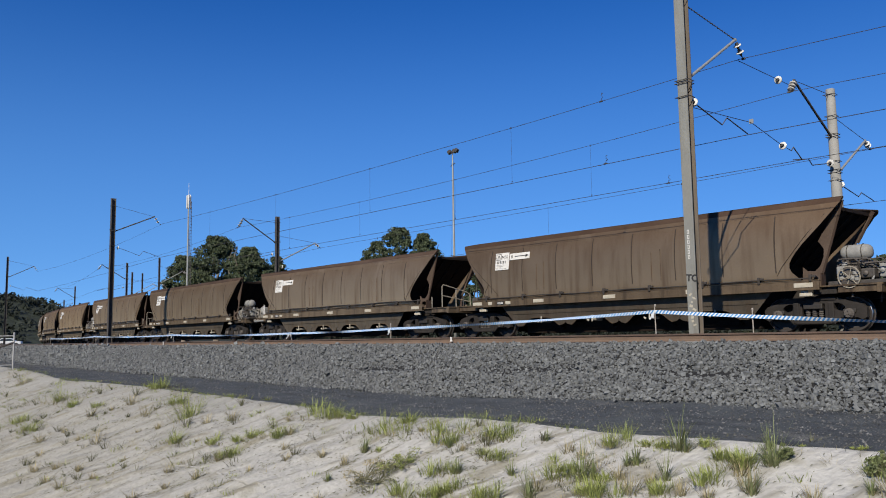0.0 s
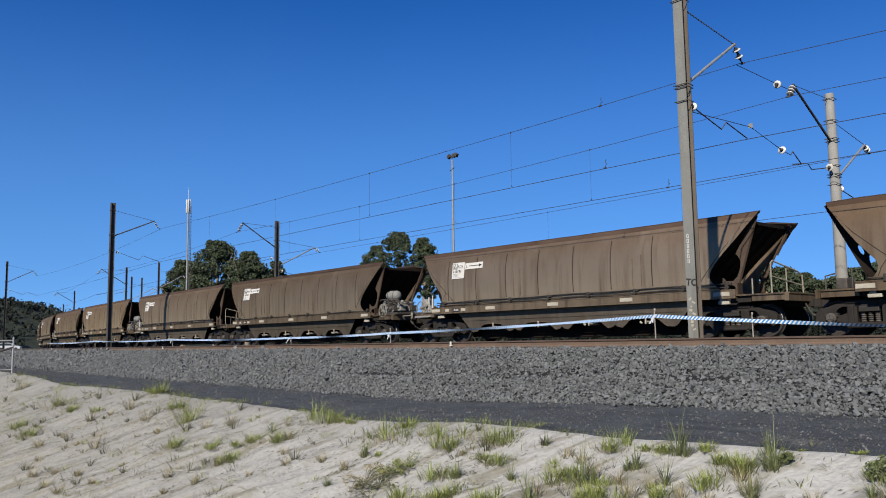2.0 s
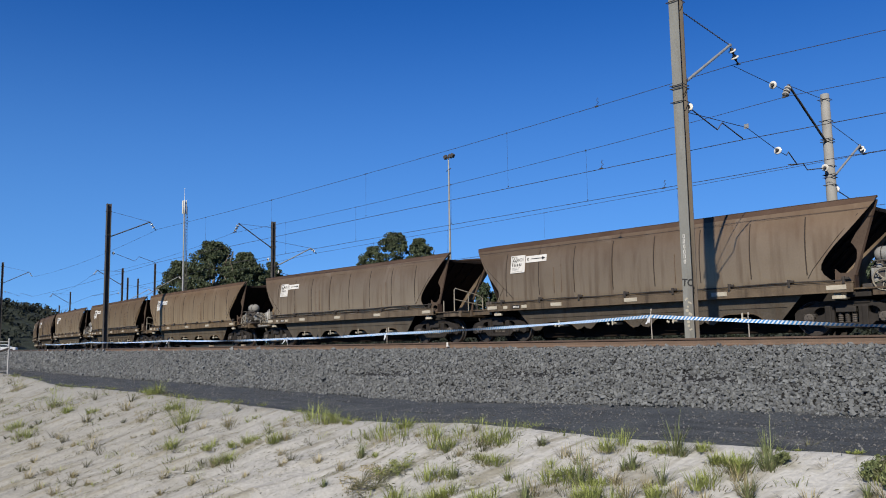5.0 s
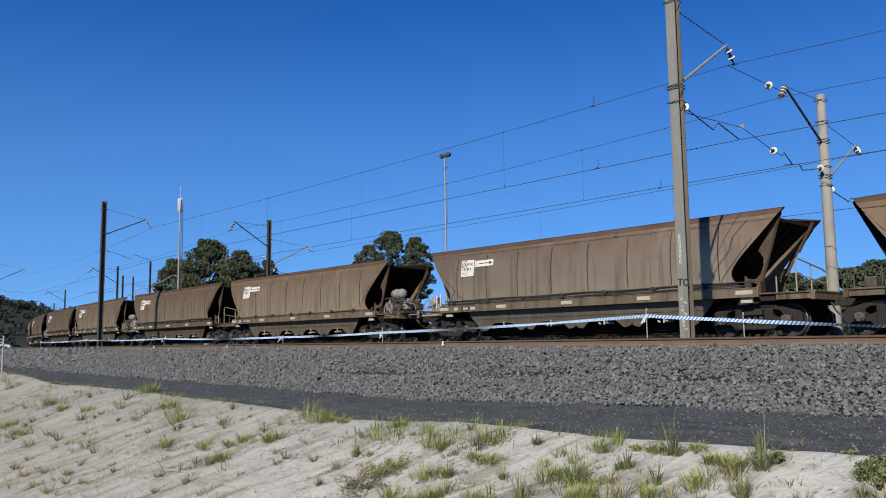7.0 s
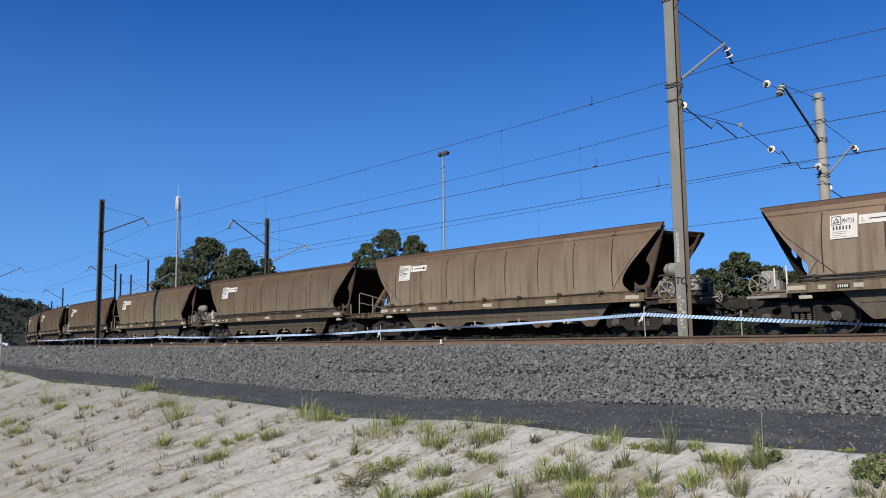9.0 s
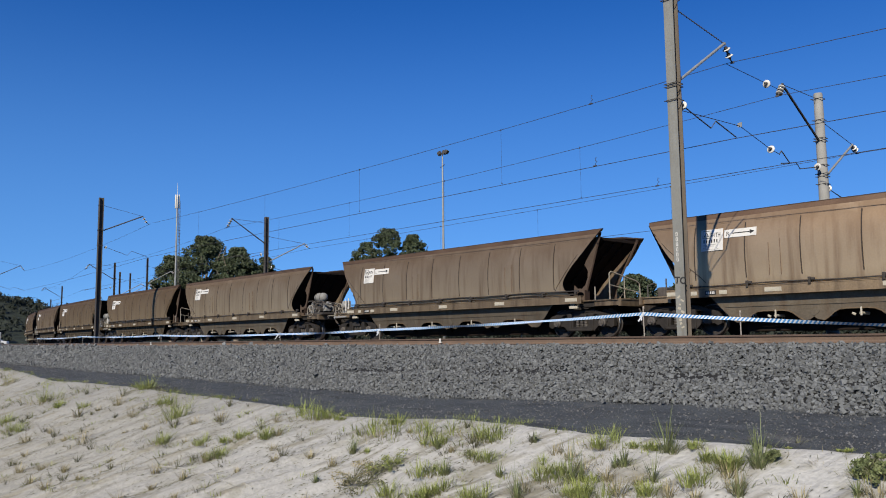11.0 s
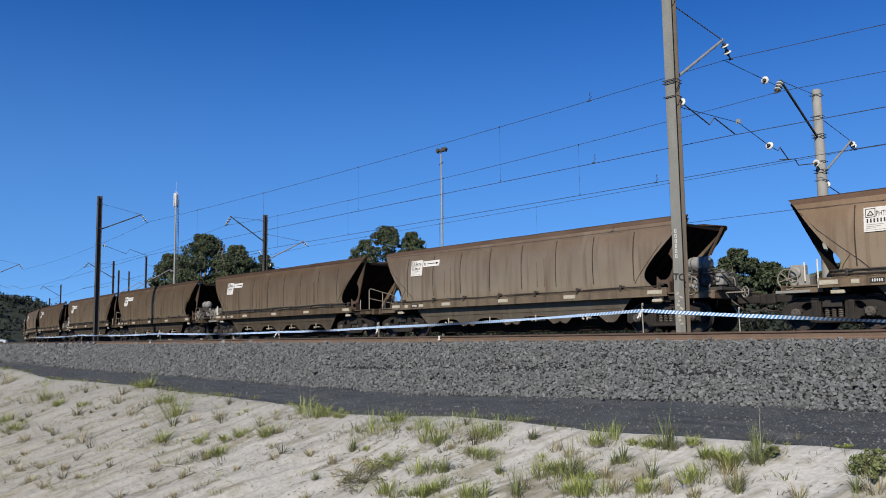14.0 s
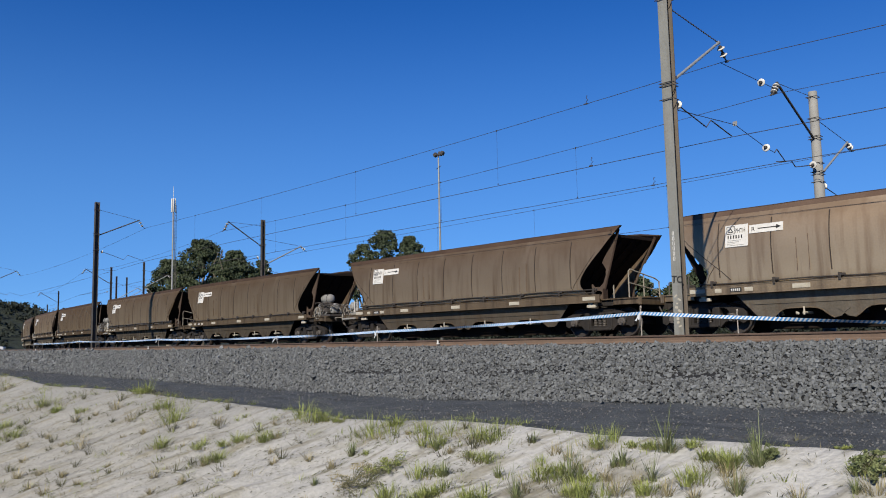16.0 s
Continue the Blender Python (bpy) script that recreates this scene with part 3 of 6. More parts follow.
def disc_caps(ins, a, b, count):
    """Dark iron cap and pin of each disc."""
    a, b = Vector(a), Vector(b)
    d = (b - a).normalized()
    step = (b - a).length / count
    for i in range(count):
        c = a + (b - a) * ((i + 0.5) / count)
        bm = bmesh.new()
        rod(bm, c - d * min(0.10, step * 0.48), c - d * 0.018, 0.045, 0.062, n=10)
        rod(bm, c + d * 0.018, c + d * min(0.10, step * 0.48), 0.062, 0.03, n=10)
        part("cap", bm, M["armdark"], ins, "dark iron cap")


def band(bm, w, d, z):
    """A clamp of two rods and bolts round a post."""
    a, b = w / 2 + 0.03, d / 2 + 0.02
    chain(bm, [(-a - 0.03, -b, z), (a, -b, z), (a + 0.02, -b + 0.03, z), (a, b, z), (-a, b, z), (-a - 0.02, -b + 0.04, z + 0.01)], 0.013, n=6)


def chain_links(bm, a, b, r=0.016, wob=0.02, n=40):
    """A twisted strand from a to b."""
    a, b = Vector(a), Vector(b)
    chain(bm, [a + (b - a) * (i / n) + Vector((wob if i % 2 else -wob, 0, 0)) * 0.7 for i in range(n + 1)], r, n=5)


def arm_set(post, far, sgn, zs, steel, chainlike=False, sheds=2, bands=None):
    """Bracket with tie, insulators and registration arm from a post (local, +y away from the camera) to a wire far metres off.
    zs: heights of the tie, the strut's foot, the strut's tip, the messenger wire, the registration and the contact wire."""
    zt, zf, zp, zm, zr, zc = zs
    y0 = sgn * 0.17
    tip = (0, sgn * (far - 0.45), zp)
    bm = bmesh.new()
    rod(bm, (0, y0, zf), tip, 0.042, n=10)
    box(bm, tip, (0.07, 0.10, 0.08), bevel=0.01)
    part("strut", bm, steel, post, "tubular bracket arm")
    bm = bmesh.new()
    if chainlike:
        chain_links(bm, (0, y0, zt), tip)
    else:
        rod(bm, (0, y0, zt), tip, 0.012, n=6)
    part("tie", bm, M["armdark"], post)
    bm = bmesh.new()
    low = (0, sgn * (far - 0.12), zm + 0.07)
    disc_string(bm, (0, sgn * (far - 0.40), zp - 0.07), low, sheds)
    ins = part("insulator", bm, M["porcelain"], post, "white porcelain insulator discs", smooth=True)
    disc_caps(ins, (0, sgn * (far - 0.40), zp - 0.07), low, sheds)
    bm = bmesh.new()
    rod(bm, low, (0, sgn * far, zm), 0.02, n=6)
    box(bm, (0, sgn * far, zm), (0.12, 0.05, 0.06), bevel=0.01)
    part("wire_clamp", bm, M["armdark"], post)
    # registration: insulator, pull-off tube and steady arm
    bm = bmesh.new()
    disc_string(bm, (0, y0 + sgn * 0.08, zr + 0.05), (0, y0 + sgn * 0.40, zr - 0.02), 1, 0.13)
    ins = part("insulator", bm, M["porcelain"], post, "white porcelain insulator disc", smooth=True)
    disc_caps(ins, (0, y0 + sgn * 0.08, zr + 0.05), (0, y0 + sgn * 0.40, zr - 0.02), 1)
    bm = bmesh.new()
    k1 = (0, sgn * (far - 1.46), zc + (zr - zc) * 0.14)
    k2 = (0, sgn * (far - 1.18), zc + (zr - zc) * 0.75)
    chain(bm, [(0, y0 + sgn * 0.40, zr - 0.02), k1, k2, (0, sgn * far, zc + 0.03)], 0.018, n=6)
    part("steady_arm", bm, M["armdark"], post)
    for z in ([b - 1.36 for b in bands] if bands else (zt, zf, zf + 0.10, zr + 0.12)):
        bm = bmesh.new()
        band(bm, 0.30, 0.30, z)
        part("clamp", bm, M["armdark"], post)


def h_post(u, off, z0, top, steel, label, w=0.27):
    post = thing("catenary_post", label, "catenary post", on_line(u, off, z0), group="posts of the overhead line")
    h_section(post, w, w * 0.94, -0.3, top - z0, steel)
    bm = bmesh.new()
    lathe(bm, [(0.40, -0.3), (0.40, 0.0), (0.35, 0.02)], n=16)
    part("footing", bm, M["concrete"], post, "concrete footing")
    return post


def z_rel(z0, *zs):
    return tuple(z - z0 for z in zs)


post_a = h_post(-11.67, 19.5, 1.36, 11.25, M["post"], "grey galvanised steel overhead-line post with painted marks", 0.285)
arm_set(post_a, T2 - 19.5, 1, z_rel(1.36, 10.64, 8.52, 10.28, 9.80, 7.88, 7.46), M["galv"], chainlike=True, bands=(10.80, 8.42, 8.34, 7.96))
# painted marks on the post's face: pale bars for the post's number, a dark tag below
for i in range(6):
    bm = bmesh.new()
    holed(bm, [(-0.06, -0.05), (0.0, -0.05), (0.0, 0.05), (-0.06, 0.05)], [[(-0.045, -0.035), (-0.015, -0.035), (-0.015, 0.035), (-0.045, 0.035)]], -0.138, -0.1345)
    part("number_bar", bm, M["white"], post_a, "faded white painted mark", at=pose(0, 0, 2.92 - i * 0.135))
tag = letters("TC", 0.25, M["black"], 0.008)
part("graffiti", tag, None, post_a, "black spray-painted letters", at=pose(-0.150, -0.1365, 1.62, 0, 6))
for i in range(9):
    bm = bmesh.new()
    box(bm, (random.uniform(-0.09, 0.07), -0.1355, 0.45 + i * 0.10), (random.uniform(0.04, 0.11), 0.003, random.uniform(0.02, 0.07)), Matrix.Rotation(random.uniform(-0.7, 0.7), 3, "Y"))
    part("paint_smear", bm, M["cream"], post_a, "rubbed white paint")

post_c = h_post(-60.6, 19.5, 1.36, 11.85, M["darkpost"], "dark weathered steel overhead-line post beside the tracks", 0.32)
arm_set(post_c, T2 - 19.5, 1, z_rel(1.36, 11.3, 9.5, 10.75, 10.2, 8.3, 7.75), M["armdark"])
x_e, y_e = -110.0, 27.4
post_e = h_post(-60.6, 19.5, 1.2, 12.1, M["darkpost"], "dark weathered steel overhead-line post far along the line")
post_e.matrix_basis = Matrix.Translation((x_e, y_e, 1.4)) @ Matrix.Rotation(-0.22, 4, "Z")
arm_set(post_e, T2 - 19.5, 1, z_rel(1.2, 11.6, 9.6, 11.0, 10.4, 8.5, 7.95), M["armdark"])


def round_post(u, off, z0, top, label):
    post = thing("catenary_post", label, "catenary post", on_line(u, off, z0), group="posts of the overhead line")
    bm = bmesh.new()
    lathe(bm, [(0.22, -0.3), (0.215, 0.5), (0.155, top - z0 - 0.02), (0.14, top - z0)], n=20)
    part("column", bm, M["concrete"], post, "round pale concrete column", smooth=True)
    bm = bmesh.new()
    lathe(bm, [(0.26, -0.3), (0.26, 0.10), (0.23, 0.12)], n=16)
    part("footing", bm, M["concrete"], post, "concrete foot of the post")
    return post


post_b = round_post(-12.17, 30.2, 1.25, 10.42, "pale round concrete overhead-line post behind the train")
arm_set(post_b, 30.2 - T3, -1, z_rel(1.25, 10.2, 8.62, 10.16, 9.66, 7.6, 7.3), M["armdark"], sheds=3)
arm_set(post_b, T4 - 30.2, 1, z_rel(1.25, 9.4, 7.3, 8.95, 8.68, 6.9, 6.6), M["galv"])
post_d = h_post(-55.6, 30.0, 1.4, 10.75, M["darkpost"], "dark steel overhead-line post behind the train")
arm_set(post_d, 30.0 - T3, -1, z_rel(1.4, 10.3, 8.8, 10.4, 9.7, 7.9, 7.5), M["armdark"], sheds=3)
arm_set(post_d, T4 - 30.0, 1, z_rel(1.4, 9.3, 7.4, 8.95, 8.6, 7.0, 6.6), M["galv"])
# posts farther along the line
for x, y, top, armed in ((-94.7, 36.2, 10.9, True), (-109.3, 42.5, 11.1, False), (-145.9, 47.0, 11.4, True), (-157.9, 49.0, 9.7, False), (-95.1, 40.2, 11.7, False), (-118.3, 47.5, 11.8, False)):
    far_post = h_post(-60.6, 19.5, 1.4, top, M["darkpost"], "dark steel overhead-line post far along the line", 0.22)
    far_post.matrix_basis = Matrix.Translation((x, y, 1.3)) @ Matrix.Rotation(-0.2, 4, "Z")
    if armed:
        arm_set(far_post, 3.2, -1, z_rel(1.4, top - 0.4, top - 1.9, top - 0.3, top - 0.9, top - 2.9, top - 3.3), M["armdark"], sheds=3)
    else:
        arm_set(far_post, 3.2, 1, z_rel(1.4, top - 1.0, top - 3.0, top - 1.5, top - 1.8, top - 3.7, top - 4.1), M["galv"])

# cross-span between the two posts: pull-off wire with insulators and a little plate
span = thing("cross_span", "thin cross-span wires with white insulators over the tracks", "overhead wire", on_line(-11.86, 0, 0))
bm = bmesh.new()
rod(bm, (0, T2, 9.80), (0, T3 - 0.1, 9.70), 0.011, n=6)
chain(bm, [(0, 19.9, 7.84), (0, 23.5, 7.98), (0, 25.5, 7.55), (0, 26.1, 7.48)], 0.011, n=6)
part("span_wire", bm, M["wire"], span)
for a, b in (((0, 25.3, 9.70), (0, 25.6, 9.74)), ((0, 25.35, 7.58), (0, 25.65, 7.53))):
    bm = bmesh.new()
    disc_string(bm, a, b, 1, 0.13)
    disc_caps(part("insulator", bm, M["porcelain"], span, "white porcelain insulator disc", smooth=True), a, b, 1)
bm = bmesh.new()
box(bm, (0, 23.5, 8.02), (0.14, 0.02, 0.14), bevel=0.005)
part("plate", bm, M["galv"], span, "small square plate")
bm = bmesh.new()
chain(bm, [(0, 26.1, 7.48), (0, 26.25, 7.62), (0, T3, 7.28)], 0.018, n=6)
part("steady_arm", bm, M["armdark"], span)


def on_far(u, o, z):
    """Supports beyond the bend are given as plain x and y."""
    return (u, o, z) if u < -70 else pt(u, o, z)


def wire(points, r, label, sag=0.0, droppers=None):
    """A wire through supports (u, off, z), each stretch hanging by sag; droppers join it to the wire below at the heights given."""
    bm = bmesh.new()
    run = []
    for (u0, o0, z0), (u1, o1, z1) in zip(points[:-1], points[1:]):
        n = 12
        for i in range(1 if run else 0, n + 1):
            f = i / n
            p = pt(u0 + (u1 - u0) * f, o0 + (o1 - o0) * f, z0 + (z1 - z0) * f) if u1 > -70 else Vector(on_far(u0, o0, z0)).lerp(Vector(on_far(u1, o1, z1)), f)
            p.z -= sag * 4 * f * (1 - f)
            run.append(p)
    chain(bm, run, r, n=5)
    ob = thing("overhead_wire", label, "overhead wire", bm=bm, mat=M["wire"], group="wires of the overhead line")
    if droppers:
        for u, o, za, zb in droppers:
            bm = bmesh.new()
            rod(bm, pt(u, o, za), pt(u, o, zb), 0.004, n=5)
            box(bm, pt(u, o, za), (0.03, 0.03, 0.07))
            box(bm, pt(u, o, zb), (0.03, 0.03, 0.05))
            part("dropper", bm, M["wire"], ob)
    return ob


def droppers(u0, u1, off, za0, za1, zb0, zb1, sag, n):
    out = []
    for i in range(1, n):
        f = i / n
        out.append((u0 + (u1 - u0) * f, off, za0 + (za1 - za0) * f - sag * 4 * f * (1 - f), zb0 + (zb1 - zb0) * f))
    return out


wire([(40, T2, 8.8), (-11.8, T2, 9.82), (-60.0, T2, 10.2), (-109.3, 30.7, 10.6)], 0.0095, "dark messenger wire over the track beside the train", 0.42,
     droppers(-11.8, -60, T2, 9.82, 10.2, 7.46, 7.75, 0.42, 5))
wire([(40, T2, 7.0), (-11.8, T2, 7.46), (-60.0, T2, 7.75), (-109.3, 30.7, 8.15)], 0.011, "dark contact wire over the track beside the train", 0.10)
wire([(40, T3, 9.1), (-12.0, T3, 9.66), (-55.6, T3, 9.7), (-95.3, 33.1, 10.0), (-146.5, 43.9, 10.5)], 0.0095, "dark messenger wire over the train", 0.42,
     droppers(-12, -55.6, T3, 9.66, 9.7, 7.28, 7.5, 0.42, 5))
wire([(40, T3, 7.25), (-12.0, T3, 7.28), (-55.6, T3, 7.5), (-95.3, 33.1, 7.6), (-146.5, 43.9, 8.1)], 0.011, "dark contact wire over the train", 0.08)
wire([(40, T4, 8.6), (-12.0, T4, 8.68), (-55.6, T4, 8.6), (-95.0, 40.0, 9.0)], 0.0095, "dark messenger wire over the far track", 0.15,
     droppers(-12, -55.6, T4, 8.68, 8.6, 6.6, 6.6, 0.15, 5))
wire([(40, T4, 6.6), (-12.0, T4, 6.6), (-55.6, T4, 6.6), (-95.0, 40.0, 7.0)], 0.011, "dark contact wire over the far track")

# loose curls of tie wire on the contact and messenger wires
for u, off, z in ((-16.93, T2, 7.47), (-17.03, T3, 7.27), (-17.03, T2, 9.70)):
    bm = bmesh.new()
    chain(bm, [(0, 0, 0), (0.03, 0, 0.10), (0.10, 0, 0.13), (0.02, 0, 0.20), (0.05, 0, 0.30), (0.09, 0, 0.26)], 0.010, n=5)
    box(bm, (0, 0, 0), (0.14, 0.04, 0.05), bevel=0.008)
    thing("wire_clip", "bent clip of tie wire on an overhead wire", "wire clip", on_line(u, off, z), bm=bm, mat=M["wire"], group="clips of the overhead wires")


# ---------------------------------------------------------------- coal wagons
EDGE_Z = (1.0, 1.34, 1.45, 1.58, 1.70, 1.82, 1.95, 2.12, 2.31, 2.74, 3.12, 3.30, 3.50)
FRONT_X = (5.80, 5.76, 5.64, 5.50, 5.45, 5.46, 5.53, 5.66, 5.83, 6.28, 6.62, 6.76, 6.92)
REAR_X = (6.30, 6.28, 6.18, 6.08, 6.05, 6.08, 6.18, 6.33, 6.50, 6.82, 7.08, 7.22, 7.42)


def end_x(z, sx):
    """Where the side sheet ends at height z; the overhang at the rear is the longer one."""
    return sx * float(np.interp(z, EDGE_Z, FRONT_X if sx > 0 else REAR_X))


def oval(cx, cz, rx, rz, n=12, tilt=0.0):
    out = []
    for i in range(n):
        a = 2 * math.pi * i / n
        x, z = rx * math.cos(a), rz * math.sin(a)
        out.append((cx + x * math.cos(tilt) - z * math.sin(tilt), cz + x * math.sin(tilt) + z * math.cos(tilt)))
    return out


SIDE_ROWS = ((1.33, 1.42), (1.40, 1.432), (1.48, 1.442), (1.58, 1.45), (1.70, 1.456), (1.82, 1.46), (1.95, 1.464), (2.12, 1.467), (2.31, 1.466), (2.55, 1.455), (2.80, 1.426),
             (3.00, 1.385), (3.18, 1.330))


def side_sheet(sy):
    """Curved plate of the hopper's side, slightly dented between its seams."""
    bm = bmesh.new()
    n = 36
    grids = []
    for inset in (0.0, 0.014):
        grid = []
        for z, y in SIDE_ROWS:
            e0, e1 = end_x(z, -1), end_x(z, 1)
            row = []
            for i in range(n + 1):
                x = e0 + (e1 - e0) * i / n
                dent = 0.0 if inset else 0.007 * noise.noise(Vector((x * 0.75 + 20 * sy, z * 1.3, 0.4))) + 0.004 * math.cos((x + 5.66) / 1.535 * 2 * math.pi)
                row.append(bm.verts.new((x, sy * (y - inset + dent), z)))
            grid.append(row)
        grids.append(grid)
    fs = []
    for g in grids:
        for a, b in zip(g[:-1], g[1:]):
            for i in range(n):
                fs.append(bm.faces.new((a[i], a[i + 1], b[i + 1], b[i])))
    o, q = grids
    bmesh.ops.recalc_face_normals(bm, faces=fs)
    rims = [(o[0], q[0]), (o[-1], q[-1])] + [([r[i] for r in o], [r[i] for r in q]) for i in (0, -1)]
    for a, b in rims:      # the cut edges keep vertices of their own, so that they stay crisp
        a, b = [bm.verts.new(v.co) for v in a], [bm.verts.new(v.co) for v in b]
        for i in range(len(a) - 1):
            bm.faces.new((a[i], a[i + 1], b[i + 1], b[i]))
    return finish(bm, M["wagon"], True)


def top_band(sy, rounded):
    """Folded strip along the top edge; its corners are cut round on some wagons."""
    bm = bmesh.new()
    v = []
    for z, y in ((3.165, 1.338), (3.33, 1.268), (3.47, 1.20), (3.50, 1.175), (3.50, 1.105), (3.45, 1.095), (3.16, 1.29)):
        e0, e1 = end_x(z, -1), end_x(z, 1)
        cut = 0.10 * max(0.0, (z - 3.38) / 0.12) if rounded else 0.0
        v.append([bm.verts.new((x, sy * y, z + 0.010 * noise.noise(Vector((x * 0.8, sy, 2))) - (0.02 if rounded and i in (0, 18) and z > 3.45 else 0))) for i, x in enumerate(np.linspace(e0 + cut, e1 - cut, 19))])
    fs = []
    m = len(v)
    for a in range(m):
        for i in range(18):
            fs.append(bm.faces.new((v[a][i], v[a][i + 1], v[(a + 1) % m][i + 1], v[(a + 1) % m][i])))
            fs[-1].material_index = (0, 1)[a] if a < 2 else 2
    fs.append(bm.faces.new([r[0] for r in v]))
    fs.append(bm.faces.new([r[-1] for r in v]))
    bmesh.ops.recalc_face_normals(bm, faces=fs)
    if sy > 0:      # the far corner in front is knocked down
        for r, drop in ((-1, 0.15), (-2, 0.03)):
            for row in v[1:-1]:
                row[r].co.z -= drop * (row[r].co.z - 3.1) / 0.4
    return finish(bm, [M["wagon"], M["wagon_band"], M["wagon_top"]])


def seam(sy):
    """A welded seam that follows the side sheet."""
    bm = bmesh.new()
    rows = [(z, y + 0.004) for z, y in SIDE_ROWS if 1.5 < z < 3.1] + [(3.13, 1.350)]
    a = [[bm.verts.new((dx + 0.010 * math.sin(z * 2.2), sy * (y + dy), z)) for z, y in rows] for dx, dy in ((-0.022, -0.012), (-0.013, 0.008), (0.013, 0.008), (0.022, -0.012))]
    fs = []
    for p, q in zip(a[:-1], a[1:]):
        for i in range(len(rows) - 1):
            fs.append(bm.faces.new((p[i], q[i], q[i + 1], p[i + 1])))
    bmesh.ops.recalc_face_normals(bm, faces=fs)
    return finish(bm, M["seam"])


def end_sheet(sx):
    """The sloping end plate, with stiffeners below it."""
    bm = bmesh.new()
    zs = (3.22, 3.1, 2.8, 2.3, 1.85, 1.2)
    xs = (6.56, 6.44, 6.10, 5.52, 5.05, 4.50) if sx > 0 else (7.02, 6.90, 6.56, 6.02, 5.58, 5.05)
    prism(bm, [(sx * x, z) for x, z in zip(xs, zs)] + [(sx * (x - 0.04), z) for x, z in reversed(list(zip(xs, zs)))], "y", -1.27, 1.27)
    for y in (-0.55, 0.0, 0.55):
        prism(bm, [(sx * (x + 0.005), z) for x, z in zip(xs[:5], zs[:5])] + [(sx * (x + 0.07), z - 0.03) for x, z in reversed(list(zip(xs[:5], zs[:5])))], "y", y - 0.03, y + 0.03)
    box(bm, (sx * xs[0], 0, 3.22), (0.09, 2.46, 0.10), bevel=0.01)
    # this black includes the shade below the slope
    return finish(bm, M["coal_shade"])


GUSSET_FRONT = [(6.76, 3.40), (6.62, 3.24), (6.36, 2.80), (6.14, 2.46), (6.09, 2.37), (6.15, 2.30), (6.23, 2.16), (6.21, 1.95), (6.11, 1.72), (5.97, 1.60), (5.77, 1.61), (5.65, 1.72),
                (5.62, 1.19), (6.16, 1.19), (6.13, 1.50)]
GUSSET_FAR = [(6.72, 3.30), (6.14, 2.52), (5.70, 1.74), (5.62, 1.19), (5.80, 1.19), (5.80, 1.60), (6.24, 2.46)]
GUSSET_REAR = [(7.36, 3.42), (7.10, 3.20), (6.66, 2.62), (6.20, 2.06), (5.98, 1.66), (5.96, 1.19), (6.44, 1.19), (6.43, 1.52)]


def gusset(sx, near):
    """Plate between end slope and platform, pierced to save weight."""
    bm = bmesh.new()
    outline = GUSSET_REAR if sx < 0 else GUSSET_FRONT if near else GUSSET_FAR
    if sx > 0 and not near:
        ovals = ()
    elif sx > 0:
        ovals = ((5.90, 1.40, 0.14, 0.09, 10, 0.0),)
    else:
        ovals = ((6.56, 2.16, 0.05, 0.14, 10, -0.45), (6.26, 1.80, 0.09, 0.25, 12, -0.35))
    holes = [[(sx * x, z) for x, z in oval(*o)] for o in ovals]
    holed(bm, [(sx * x, z) for x, z in outline], holes, -0.012, 0.012)
    # the rear plate is coloured black as if in shade
    plate = finish(bm, M["gusset"] if sx > 0 else M["coal_shade"])
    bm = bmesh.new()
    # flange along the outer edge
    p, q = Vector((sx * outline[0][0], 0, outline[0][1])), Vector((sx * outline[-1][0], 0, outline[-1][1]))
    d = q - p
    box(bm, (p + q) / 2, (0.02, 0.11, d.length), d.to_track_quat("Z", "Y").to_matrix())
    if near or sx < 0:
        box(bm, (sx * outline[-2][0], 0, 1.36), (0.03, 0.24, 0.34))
    # the rear flange, too, gets the colour of a shaded one
    return plate, finish(bm, M["wagon_top"] if sx > 0 else M["coal_shade"])


ARCS = (-3.55, -1.36, 0.83, 3.02)


ARCH = [(0.84, 0.37), (0.72, 0.44), (0.56, 0.575), (0.43, 0.635), (0.26, 0.655), (-0.26, 0.655), (-0.43, 0.635), (-0.56, 0.575), (-0.72, 0.44), (-0.84, 0.37)]


def skirt(sy):
    """Lower hopper side with an arched cut-out over each discharge door."""
    pts = [(-5.42, 1.20), (4.94, 1.20), (4.20, 0.42), (4.08, 0.36)]
    for c in reversed(ARCS):
        pts += [(c + dx, z) for dx, z in ARCH] + ([(c - 1.0, 0.40), (c - 1.095, 0.47), (c - 1.19, 0.40)] if c > ARCS[0] else [])
    pts += [(-4.60, 0.36), (-4.70, 0.42)]
    bm = bmesh.new()
    holed(bm, pts, [], -0.012, 0.012)
    # fold line, and a brace plate between the arches
    box(bm, (-0.24, sy * 0.02, 0.80), (9.3, 0.02, 0.025))
    for c in ARCS[:-1]:
        prism(bm, [(c + 1.095, 0.49), (c + 1.26, 0.60), (c + 1.20, 0.76), (c + 0.99, 0.76), (c + 0.93, 0.60)], "y", sy * 0.014, sy * 0.026)
    for v in bm.verts:
        v.co.y += sy * (1.20 + (v.co.z - 0.46) * 0.12)
    return finish(bm, M["hopper"])


def chute(c):
    bm = bmesh.new()
    prism(bm, [(c - 0.95, 1.15), (c + 0.95, 1.15), (c + 0.55, 0.30), (c - 0.55, 0.30)], "y", -0.78, 0.78)
    box(bm, (c, 0, 0.27), (1.3, 1.5, 0.05))
    box(bm, (c, 0, 0.29), (2.28, 1.3, 0.36), bevel=0.03)
    # black so that the inside of the arches looks shaded
    return finish(bm, M["coal_shade"])


